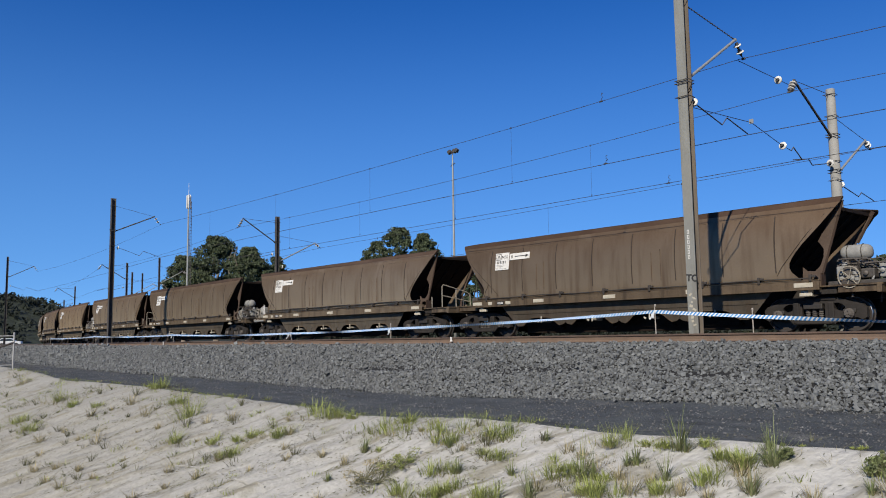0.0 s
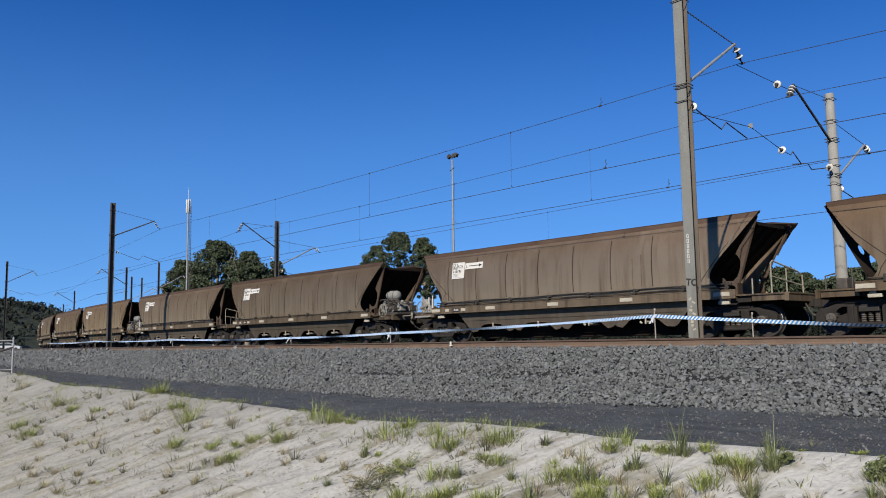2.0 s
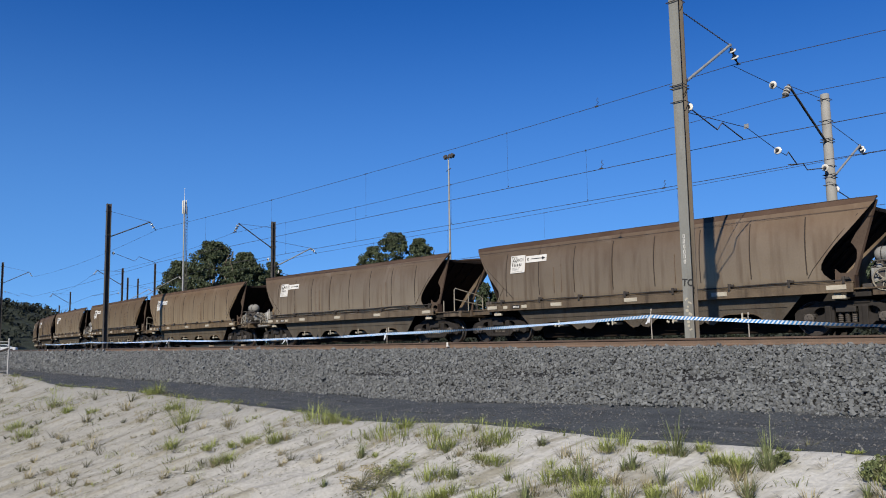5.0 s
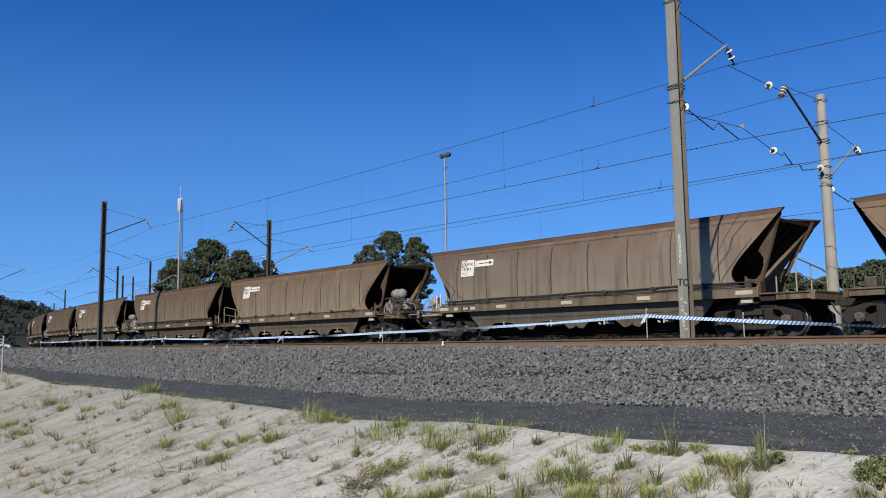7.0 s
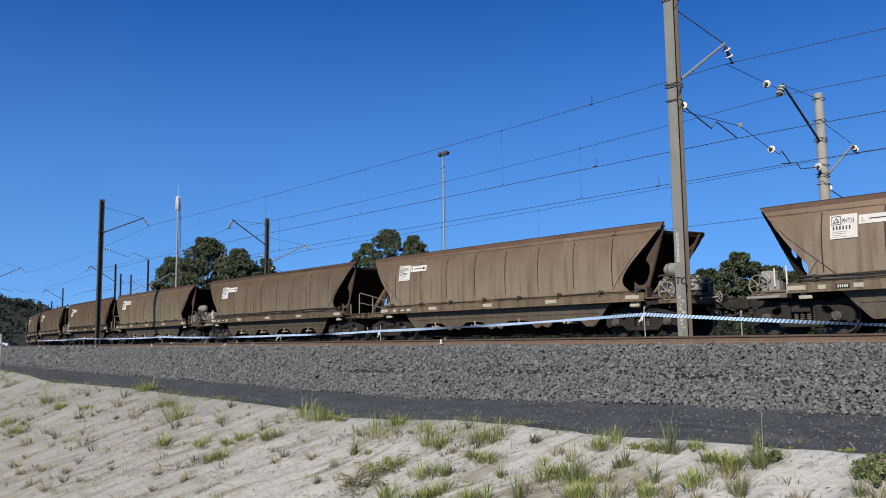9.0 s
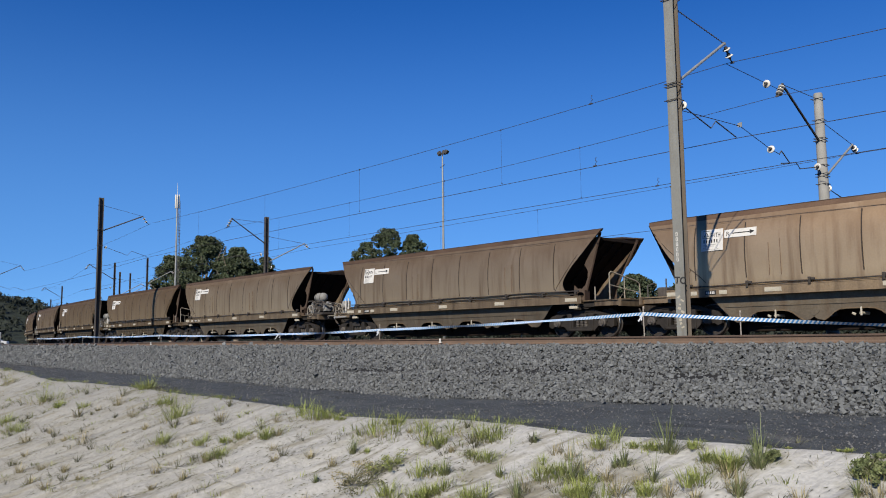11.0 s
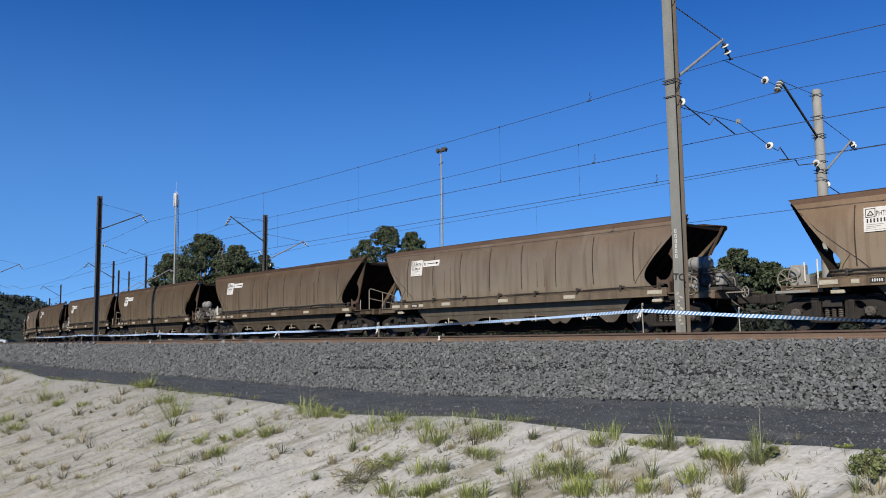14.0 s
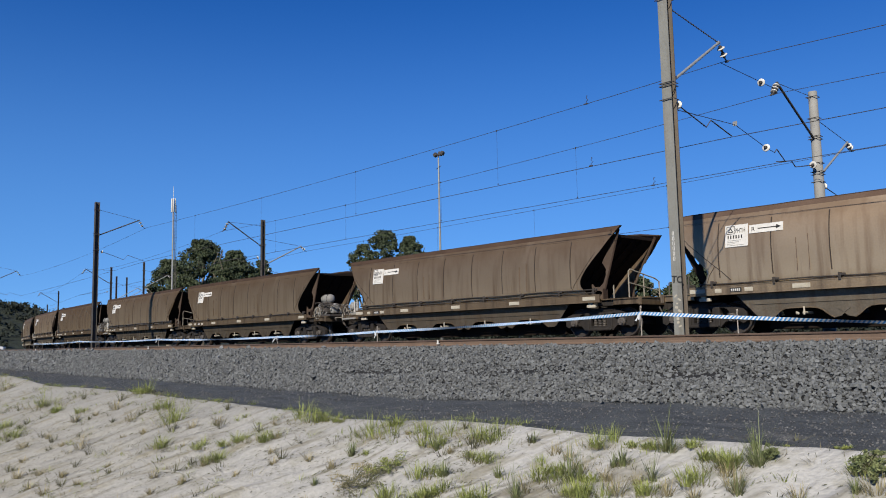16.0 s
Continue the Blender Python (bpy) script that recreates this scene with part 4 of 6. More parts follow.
def door_lever():
    """White-tipped lever of a discharge door with its shaft and rim."""
    bm = bmesh.new()
    rod(bm, (0, -0.78, 0.52), (0, -1.28, 0.52), 0.04, n=10)
    box(bm, (0.02, -1.31, 0.57), (0.045, 0.03, 0.22), bevel=0.012)
    box(bm, (-0.17, -1.28, 0.51), (0.10, 0.03, 0.06), Matrix.Rotation(0.5, 3, "Y"), bevel=0.015)
    return finish(bm, M["cream"])


def arch_rim(sy):
    bm = bmesh.new()
    chain(bm, [(dx, sy * (1.215 + (z - 0.46) * 0.12), z) for dx, z in ARCH], 0.016, n=5)
    return finish(bm, M["sill"])


# bogie --------------------------------------------------------------
def bogie_side(sy):
    outer = [(-1.34, 0.60), (-1.24, 0.70), (-1.00, 0.76), (-0.58, 0.90), (0.58, 0.90), (1.00, 0.76), (1.24, 0.70), (1.34, 0.60), (1.34, 0.36), (1.22, 0.30), (1.12, 0.36),
             (0.70, 0.36), (0.54, 0.20), (-0.54, 0.20), (-0.70, 0.36), (-1.12, 0.36), (-1.22, 0.30), (-1.34, 0.36)]
    holes = [oval(sx * 0.66, 0.64, 0.17, 0.10, 10, sx * -0.35) for sx in (-1, 1)] + [[(-0.30, 0.34), (0.30, 0.34), (0.30, 0.74), (-0.30, 0.74)]]
    bm = bmesh.new()
    holed(bm, outer, holes, -0.07, 0.07)
    for x in (-0.46, 0.46):
        box(bm, (x, 0, 0.50), (0.16, 0.20, 0.56), bevel=0.03)
    box(bm, (0, 0, 0.86), (1.2, 0.20, 0.09), bevel=0.03)
    box(bm, (0, 0, 0.24), (0.95, 0.22, 0.08), bevel=0.03)
    return finish(bm, M["bogie"])


def spring_nest():
    bm = bmesh.new()
    for x in (-0.17, 0.0, 0.17):
        prof = []
        for i in range(13):
            prof.append((0.072 if i % 2 else 0.05, 0.28 + i * 0.026))
        lathe(bm, prof, Matrix.Translation((x, 0, 0)), n=10)
    box(bm, (0, 0, 0.67), (0.50, 0.24, 0.14), bevel=0.02)
    return finish(bm, M["gear"])


def axle_box():
    bm = bmesh.new()
    m = Matrix.Rotation(radians(90), 4, "X")
    lathe(bm, [(0.13, -0.10), (0.13, 0.10), (0.10, 0.13), (0.10, 0.16), (0.04, 0.165), (0.035, 0.18)], m, n=14)
    box(bm, (0, 0.02, 0.07), (0.32, 0.16, 0.10), bevel=0.02)
    for i in range(3):
        a = radians(90 + 120 * i)
        rod(bm, (0.07 * math.cos(a), -0.15, 0.07 * math.sin(a)), (0.07 * math.cos(a), -0.185, 0.07 * math.sin(a)), 0.016, n=6)
    return finish(bm, M["gear"])


def wheelset_mesh():
    bm = bmesh.new()
    rod(bm, (0, -0.95, 0), (0, 0.95, 0), 0.075, n=12)
    for sy in (-1, 1):
        m = Matrix.Translation((0, sy * 0.755, 0)) @ Matrix.Rotation(radians(-90 * sy), 4, "X")
        start = len(bm.faces)
        lathe(bm, [(0.49, -0.075), (0.49, -0.045), (0.462, -0.03), (0.455, 0.065), (0.445, 0.072), (0.39, 0.070), (0.37, 0.035), (0.20, 0.010), (0.13, 0.05), (0.12, 0.09), (0.07, 0.09)], m, n=28)
        bm.faces.ensure_lookup_table()
        for i, fc in enumerate(list(bm.faces)[start:]):
            if 28 * 2 <= i < 28 * 4:
                fc.material_index = 1
    return finish(bm, [M["wheel"], M["tread"]])


def bolster():
    bm = bmesh.new()
    box(bm, (0, 0, 0.74), (0.42, 2.2, 0.26), bevel=0.03)
    box(bm, (0, 0, 0.92), (0.5, 0.6, 0.12), bevel=0.02)
    for sx in (-1, 1):
        box(bm, (sx * 0.36, 0, 0.44), (0.10, 1.8, 0.14), bevel=0.02)
        for sy in (-0.75, 0.75):
            box(bm, (sx * 0.42, sy, 0.48), (0.07, 0.14, 0.34), Matrix.Rotation(sx * 0.12, 3, "Y"))
    return finish(bm, M["bogie"])


def end_weld(sx):
    """Weld lines on the side sheet where the end plate and its corner patch meet it."""
    bm = bmesh.new()
    if sx > 0:
        chain(bm, [(6.42, -1.37, 3.05), (5.92, -1.457, 2.52), (5.52, -1.472, 2.05), (5.24, -1.466, 1.72), (5.10, -1.452, 1.50)], 0.009, n=5)
    else:
        chain(bm, [(-7.05, -1.36, 3.10), (-6.60, -1.452, 2.60), (-6.05, -1.473, 2.12), (-5.55, -1.468, 1.70), (-5.35, -1.455, 1.50)], 0.009, n=5)
        chain(bm, [(-5.80, -1.474, 1.90), (-5.98, -1.464, 1.66), (-6.06, -1.450, 1.46)], 0.008, n=5)
    return finish(bm, M["seam"])


MESH = {
    "side": {s: side_sheet(s) for s in (-1, 1)}, "band": {(s, r): top_band(s, r) for s in (-1, 1) for r in (False, True)}, "seam": {s: seam(s) for s in (-1, 1)}, "weld": {s: end_weld(s) for s in (-1, 1)},
    "end": {s: end_sheet(s) for s in (-1, 1)}, "gusset": {(s, n): gusset(s, n) for s in (-1, 1) for n in (False, True)}, "skirt": {s: skirt(s) for s in (-1, 1)},
    "chute": chute(0.0), "lever": door_lever(), "rim": arch_rim(-1), "frame": bogie_side(1), "spring": spring_nest(), "axle_box": axle_box(), "wheels": wheelset_mesh(),
    "bolster": bolster(), "PHTH": letters("PHTH", 0.19, M["black"]), "R": letters("R", 0.17, M["black"]), "L": letters("L", 0.17, M["black"]),
}


def add_bogie(wagon, cx):
    b = new("bogie", MESH["bolster"])
    b.parent, b.matrix_basis = wagon, pose(cx, 0, 0)
    b["label"] = "two-axle cast steel bogie caked with oily dust"
    for sy in (-1, 1):
        part("side_frame", MESH["frame"], None, b, at=pose(0, sy * 1.0, 0))
        part("spring_nest", MESH["spring"], None, b, at=pose(0, sy * 1.0, 0))
        for x in (-0.93, 0.93):
            part("axle_box", MESH["axle_box"], None, b, at=pose(x, sy * 1.06, 0.46, 0, 0, 0 if sy < 0 else 180))
    for x in (-0.93, 0.93):
        w = part("wheelset", MESH["wheels"], None, b, "worn steel wheels with a bright tread", at=pose(x, 0, 0.46))


def handwheel_mesh(r=0.27):
    bm = bmesh.new()
    ring(bm, (0, 0, 0), (0, 1, 0), r, 0.018, 28, 6)
    for i in range(6):
        a = radians(15 + 60 * i)
        rod(bm, (0.04 * math.cos(a), 0.02, 0.04 * math.sin(a)), (r * math.cos(a), 0, r * math.sin(a)), 0.014, n=6)
    rod(bm, (0, -0.04, 0), (0, 0.22, 0), 0.045, n=10)
    return finish(bm, M["wheelpaint"])


MESH["handwheel"] = handwheel_mesh()


def plate_bars(bm, x, z, n, w, h, y=-0.008):
    """Plain bars that stand in for a running number."""
    for i in range(n):
        box(bm, (x + i * w * 2.2, y, z), (w, 0.004, h))
        box(bm, (x + i * w * 2.2, y - 0.001, z), (w * 0.4, 0.005, h * 0.4))


def add_labels(wagon, letter):
    """White stencil panel and arrow panel near the hopper's trailing end."""
    bm = bmesh.new()
    box(bm, (0.335, 0, -0.31), (0.67, 0.012, 0.62))
    lab = part("number_panel", bm, M["white"], wagon, "white painted panel with a triangle and lettering", at=pose(-5.44, -1.402, 3.018, -7.2))
    bm = bmesh.new()
    for x, z, w, h in ((0.05, -0.145, 0.016, 0.23), (0.27, -0.145, 0.016, 0.23), (0.16, -0.04, 0.236, 0.016), (0.16, -0.25, 0.236, 0.016)):
        box(bm, (x, -0.008, z), (w, 0.004, h))
    for a, b in (((0.09, -0.20), (0.16, -0.09)), ((0.16, -0.09), (0.23, -0.20)), ((0.09, -0.20), (0.23, -0.20))):
        rod(bm, (a[0], -0.008, a[1]), (b[0], -0.008, b[1]), 0.012, n=5)
    part("triangle_mark", bm, M["black"], lab)
    part("lettering", MESH["PHTH"], None, lab, "black letters", at=pose(0.285, -0.0085, -0.235) @ Matrix.Diagonal((0.64, 1, 1, 1)))
    bm = bmesh.new()
    plate_bars(bm, 0.09, -0.34, 6, 0.036, 0.10)
    part("lettering", bm, M["black"], lab)
    bm = bmesh.new()
    for i, w in enumerate((0.40, 0.34, 0.22)):
        box(bm, (0.06 + w / 2, -0.008, -0.44 - i * 0.045), (w, 0.004, 0.012))
    box(bm, (0.30, -0.008, -0.575), (0.5, 0.004, 0.008))
    part("small_print", bm, M["tank"], lab)
    bm = bmesh.new()
    box(bm, (0.475, 0, 0), (0.95, 0.012, 0.235))
    arr = part("arrow_panel", bm, M["white"], wagon, "white painted panel with a black arrow", at=pose(-4.735, -1.425, 2.845, -9.8))
    bm = bmesh.new()
    box(bm, (0.52, -0.008, 0), (0.54, 0.004, 0.028))
    prism(bm, [(0.76, -0.06), (0.90, 0.0), (0.76, 0.06)], "y", -0.010, -0.006)
    part("arrow", bm, M["black"], arr)
    part("lettering", MESH[letter], None, arr, "black letter", at=pose(0.06, -0.0085, -0.06))


def frame_parts(wagon, front, rear):
    """Sills, platforms, draft sill and couplers; front and rear are the coupler lengths."""
    for sy in (-1, 1):
        bm = bmesh.new()
        box(bm, (-0.20, sy * 1.475, 1.215), (12.84, 0.03, 0.24))
        box(bm, (-0.20, sy * 1.42, 1.335), (12.84, 0.155, 0.025), bevel=0.005)
        box(bm, (-0.20, sy * 1.425, 1.100), (12.84, 0.14, 0.025), bevel=0.005)
        part("side_sill", bm, M["sill"], wagon)
    bm = bmesh.new()
    box(bm, (0, 0, 1.0), (15.1, 0.5, 0.32), bevel=0.02)
    for x in (-6.25, 6.25):
        box(bm, (x, 0, 1.07), (0.6, 2.5, 0.2), bevel=0.02)
    part("draft_sill", bm, M["bogie"], wagon)
    for sx in (-1, 1):
        bm = bmesh.new()
        box(bm, (sx * 6.75, 0, 1.175), (1.9, 2.66, 0.04))
        box(bm, (sx * 7.62, 0, 1.08), (0.12, 2.70, 0.24), bevel=0.01)
        for y in (-1.25, 1.25):
            box(bm, (sx * 7.1, y, 1.08), (1.0, 0.08, 0.18), bevel=0.01)
        part("platform", bm, M["sill"], wagon)
        bm = bmesh.new()
        far = front if sx > 0 else rear
        box(bm, (sx * (7.55 + far) / 2, 0, 0.92), (far - 7.55, 0.16, 0.2), bevel=0.02)
        box(bm, (sx * (far - 0.12), 0.02 * sx, 0.92), (0.30, 0.30, 0.30), bevel=0.05)
        part("coupler", bm, M["bogie"], wagon)
        bm = bmesh.new()
        pts = []
        for i in range(9):
            f = i / 8
            pts.append((sx * (7.7 + (far - 7.7) * f), -0.42 + 0.1 * f, 0.9 - 0.34 * math.sin(f * math.pi * 0.75)))
        chain(bm, pts, 0.028, n=6)
        part("air_hose", bm, M["pipe"], wagon)


def step_set(wagon, x):
    """Corner step, grab iron and lamp bracket below the sill's end."""
    bm = bmesh.new()
    box(bm, (x, -1.36, 0.98), (0.34, 0.10, 0.10), bevel=0.02)
    box(bm, (x - 0.04, -1.38, 1.10), (0.16, 0.06, 0.14), bevel=0.015)
    part("corner_step", bm, M["cream"], wagon, "pale painted step bracket")


def brake_gear(wagon, x):
    """Air tank, valves and pipework heaped on the end platform."""
    rng = random.Random(5)
    bm = bmesh.new()
    box(bm, (-0.15, -0.30, 1.24), (1.5, 1.9, 0.10), bevel=0.02)
    for dx in (-0.72, -0.30, 0.05):
        for y in (-0.95, -0.45):
            box(bm, (dx, y, 1.46), (0.05, 0.05, 0.48))
    box(bm, (-0.34, -0.70, 1.70), (0.85, 0.55, 0.05), bevel=0.01)
    g = part("brake_gear", bm, M["gear"], wagon, "greasy frame of valves and pipes on the end platform", at=pose(x, 0, 0))
    # valve bodies
    for c, size, mat in (((-0.55, -1.05, 1.50), (0.30, 0.26, 0.34), "tank"), ((0.05, -1.0, 1.46), (0.34, 0.30, 0.24), "gear"), ((0.40, -0.85, 1.52), (0.24, 0.30, 0.34), "tank"),
                         ((-0.20, -0.45, 1.50), (0.36, 0.30, 0.30), "gear"), ((0.35, -0.25, 1.46), (0.32, 0.34, 0.28), "gear"), ((-0.25, -1.18, 1.34), (0.22, 0.12, 0.16), "tank")):
        bm = bmesh.new()
        box(bm, c, size, bevel=0.035)
        lathe(bm, [(0.03, 0.0), (0.075, 0.02), (0.075, 0.08), (0.04, 0.11)], Matrix.Translation(Vector(c) + Vector((0.02, 0, size[2] / 2))), n=12)
        lathe(bm, [(0.02, 0.0), (0.06, 0.01), (0.06, 0.05), (0.02, 0.07)], Matrix.Translation(Vector(c) - Vector((0.03, size[1] / 2, 0))) @ Matrix.Rotation(radians(90), 4, "X"), n=12)
        part("valve", bm, M[mat], g)
    # bent air pipes between them
    for i in range(24):
        p = Vector((rng.uniform(-0.8, 0.2), rng.uniform(-1.28, -0.2), rng.uniform(1.25, 1.80)))
        q = Vector((p.x + rng.uniform(0.2, 0.7), rng.uniform(-1.28, -0.1), rng.uniform(1.15, 1.75)))
        bm = bmesh.new()
        chain(bm, [p, (p.x + 0.04, p.y, p.z + 0.05), (q.x - 0.05, p.y, p.z + 0.05), (q.x, p.y + 0.03, p.z), (q.x, q.y, q.z + 0.04), q], rng.uniform(0.014, 0.024), n=6)
        part("pipe", bm, M["tank"] if i % 3 == 0 else M["gear"], g)
    bm = bmesh.new()
    m = Matrix.Translation((-0.34, -0.72, 2.03)) @ Matrix.Rotation(radians(90), 4, "Y")
    lathe(bm, [(0.05, -0.39), (0.13, -0.37), (0.185, -0.31), (0.21, -0.22), (0.21, 0.22), (0.185, 0.31), (0.13, 0.37), (0.05, 0.39)], m, n=22)
    part("air_tank", bm, M["tank"], g, "pale grey round air tank", smooth=True)
    for dx in (-0.52, -0.16):
        bm = bmesh.new()
        ring(bm, (dx, -0.72, 2.03), (1, 0, 0), 0.216, 0.012, 20, 5)
        box(bm, (dx, -0.72, 1.74), (0.06, 0.36, 0.26))
        part("tank_strap", bm, M["gear"], g)
    # levers and rods hanging above the coupler
    for i in range(7):
        a = Vector((rng.uniform(0.0, 0.6), rng.uniform(-1.2, 0.0), rng.uniform(0.95, 1.4)))
        bm = bmesh.new()
        rod(bm, a, a + Vector((rng.uniform(-0.1, 0.4), rng.uniform(-0.1, 0.2), -rng.uniform(0.2, 0.5))), 0.02, n=6)
        part("brake_rod", bm, M["gear"], g)
    bm = bmesh.new()
    rod(bm, (0.5, -0.9, 1.12), (1.12, -0.9, 1.12), 0.022, n=6)
    ring(bm, (1.12, -0.9, 1.12), (0.5, 1, 0), 0.15, 0.018, 20, 5)
    for k in range(3):
        d = Vector((math.cos(k * 1.047) * 0.89, -math.cos(k * 1.047) * 0.45, math.sin(k * 1.047))) * 0.15
        rod(bm, Vector((1.12, -0.9, 1.12)) - d, Vector((1.12, -0.9, 1.12)) + d, 0.011, n=5)
    part("release_wheel", bm, M["wheelpaint"], g, "small pale release wheel")


def handwheel(wagon, x, z, cabinet):
    bm = bmesh.new()
    if cabinet:
        box(bm, (0.20, 0.26, 0.10), (0.40, 0.20, 0.56), bevel=0.03)
        box(bm, (0.14, 0.15, -0.34), (0.92, 0.45, 0.07), bevel=0.01)
        box(bm, (0.46, 0.22, -0.10), (0.16, 0.26, 0.40), bevel=0.02)
        lathe(bm, [(0.05, 0.0), (0.15, 0.02), (0.15, 0.06), (0.10, 0.09)], Matrix.Translation((0.16, 0.16, 0.18)) @ Matrix.Rotation(radians(90), 4, "X"), n=16)
    else:
        box(bm, (0.0, 0.20, 0.05), (0.34, 0.22, 0.46), bevel=0.03)
        rod(bm, (0, 0.15, 0), (0, 0.15, -0.5), 0.03, n=8)
    h = part("handbrake", bm, M["tank"] if cabinet else M["gear"], wagon, "handbrake bracket", at=pose(x, -1.30, z))
    part("handwheel", MESH["handwheel"], None, h, "six-spoked pale handwheel")
    if cabinet:
        for i in range(4):
            bm = bmesh.new()
            box(bm, (0.66 + 0.09 * i, 0.2 + 0.05 * (i % 2), -0.12 - 0.04 * i), (0.05, 0.2, 0.32 - 0.04 * i), bevel=0.01)
            part("lever", bm, M["gear"], h)


def railing(wagon, x):
    """Tubular handrail across the end platform: a bent frame, a post, a middle rail and a corner iron."""
    for pts, r in (([(x - 0.1, -1.2, 1.15), (x - 0.1, -1.2, 2.02), (x - 0.07, -1.16, 2.08), (x + 0.15, -0.15, 1.82), (x + 0.2, 0.02, 1.72), (x + 0.2, 0.05, 0.95)], 0.022),
                   ([(x + 0.03, -0.58, 1.1), (x + 0.03, -0.58, 1.93)], 0.020), ([(x - 0.1, -1.2, 1.66), (x + 0.2, 0.05, 1.42)], 0.018), ([(x - 0.6, -1.3, 1.18), (x - 0.6, -1.3, 1.62)], 0.022)):
        bm = bmesh.new()
        chain(bm, pts, r, n=8)
        part("handrail", bm, M["wheelpaint"], wagon, "pale tubular handrail")


def build_wagon(kind):
    """kind 'even': brake gear in front, plain rear end. kind 'odd': handrail in front, handbrake at the rear."""
    wagon = thing("coal_wagon", "dusty brown bogie coal hopper wagon with white panels on its side" if kind == "even" else
                  "dusty brown bogie coal hopper wagon with a handrailed end platform", "coal wagon", group="wagons of the coal train")
    for s in (-1, 1):
        part("side_sheet", MESH["side"][s], None, wagon)
        part("top_band", MESH["band"][s, kind == "even"], None, wagon, "folded top edge, rust-dark along its lip")
        part("end_sheet", MESH["end"][s], None, wagon)
        part("skirt", MESH["skirt"][s], None, wagon, "grimy lower hopper side with arched cut-outs")
        for i in range(8):
            part("seam", MESH["seam"][s], None, wagon, at=pose(-5.66 + i * 1.535, 0, 0))
        for x in (-3.30, 1.35) if kind == "even" else (-2.05, 3.0):
            bm = bmesh.new()
            for dx, h in ((-0.16, 0.88), (0.16, 0.96)):
                rod(bm, (dx, 0, -0.55), (dx, 0, h - 0.55), 0.008, n=5)
            part("patch_weld", bm, M["wagon_band"], wagon, at=pose(x, s * 1.467, 2.16))
        part("end_weld", MESH["weld"][s], None, wagon)
        for y in (-1.08, 1.08):
            g = part("gusset", MESH["gusset"][s, y < 0][0], None, wagon, "pierced gusset plate under the sloping end", at=pose(0, y, 0))
            part("flange", MESH["gusset"][s, y < 0][1], None, g, "flange along the gusset")
    for c in ARCS:
        part("discharge_chute", MESH["chute"], None, wagon, at=pose(c, 0, 0))
        part("door_lever", MESH["lever"], None, wagon, "pale lever of a discharge door", at=pose(c + 0.1, 0, 0))
        part("arch_rim", MESH["rim"], None, wagon, at=pose(c, 0, 0))
    if kind == "even":
        frame_parts(wagon, 8.66, 8.04)
    else:
        frame_parts(wagon, 8.04, 8.66)
    # reflector strips along the sill
    for x, w in ((-6.37, 0.47), (-3.38, 0.47), (-0.40, 0.47), (2.58, 0.47), (5.81, 0.50)):
        bm = bmesh.new()
        box(bm, (0, 0, 0), (w, 0.01, 0.115))
        part("reflector", bm, M["cream"], wagon, "pale reflector strip", at=pose(x, -1.496, 1.222))
    bm = bmesh.new()
    box(bm, (0, 0, 0), (0.34, 0.01, 0.12))
    plate = part("number_plate", bm, M["black"], wagon, at=pose(-5.20, -1.496, 1.212))
    bm = bmesh.new()
    for i in range(5):
        box(bm, (-0.11 + i * 0.055, -0.007, 0), (0.03, 0.003, 0.07))
    part("lettering", bm, M["white"], plate)
    bm = bmesh.new()
    box(bm, (0, 0, 0), (0.24, 0.01, 0.11))
    part("data_patch", bm, M["cream"], wagon, at=pose(-4.82, -1.4955, 1.212))
    bm = bmesh.new()
    box(bm, (0, 0, 0), (0.2, 0.01, 0.11))
    part("data_patch", bm, M["cream"], wagon, at=pose(-5.72, -1.4955, 1.212))
    # air pipes on brackets
    for z, y in ((1.415, -1.488), (1.515, -1.492)) if kind == "odd" else ((1.405, -1.488),):
        bm = bmesh.new()
        pts = [(x, y + 0.012 * math.sin(x * 2.1 + z * 9), z + 0.012 * math.sin(x * 1.7 + z * 5)) for x in np.linspace(-6.30, 6.05, 40)]
        chain(bm, pts, 0.021, n=7)
        part("air_pipe", bm, M["pipe"], wagon)
    for x in (-5.9, -4.1, -2.4, -0.6, 1.1, 2.9, 4.6, 6.0):
        bm = bmesh.new()
        box(bm, (0, 0, 0), (0.07, 0.10, 0.19), bevel=0.012)
        box(bm, (0.09, -0.02, 0.04), (0.10, 0.07, 0.07), bevel=0.015)
        part("pipe_bracket", bm, M["pipe"], wagon, at=pose(x, -1.475, 1.455 if kind == "odd" else 1.40))
    for cx in (-6.47, 5.85):
        add_bogie(wagon, cx)
    step_set(wagon, 5.82)
    step_set(wagon, -6.2)
    add_labels(wagon, "R" if kind == "even" else "L")
    if kind == "even":
        brake_gear(wagon, 7.25)
        handwheel(wagon, 6.90, 1.37, False)
        bm = bmesh.new()
        rod(bm, (-6.75, -1.28, 1.18), (-6.75, -1.28, 1.72), 0.022, n=8)
        part("grab_iron", bm, M["gear"], wagon)
        bm = bmesh.new()
        chain(bm, [(-7.45, -1.2, 1.18), (-7.45, -1.2, 1.55), (-7.2, -1.2, 1.6)], 0.022, n=8)
        part("grab_iron", bm, M["gear"], wagon)
        bm = bmesh.new()
        box(bm, (-7.2, -0.6, 1.35), (0.3, 0.5, 0.3), bevel=0.04)
        part("valve", bm, M["gear"], wagon)
    else:
        railing(wagon, 7.25)
        handwheel(wagon, -7.50, 1.37, True)
        bm = bmesh.new()
        rod(bm, (-6.66, -1.40, 1.10), (-6.66, -1.40, 1.84), 0.022, n=8)
        part("grab_iron", bm, M["white"], wagon, "white upright grab iron")
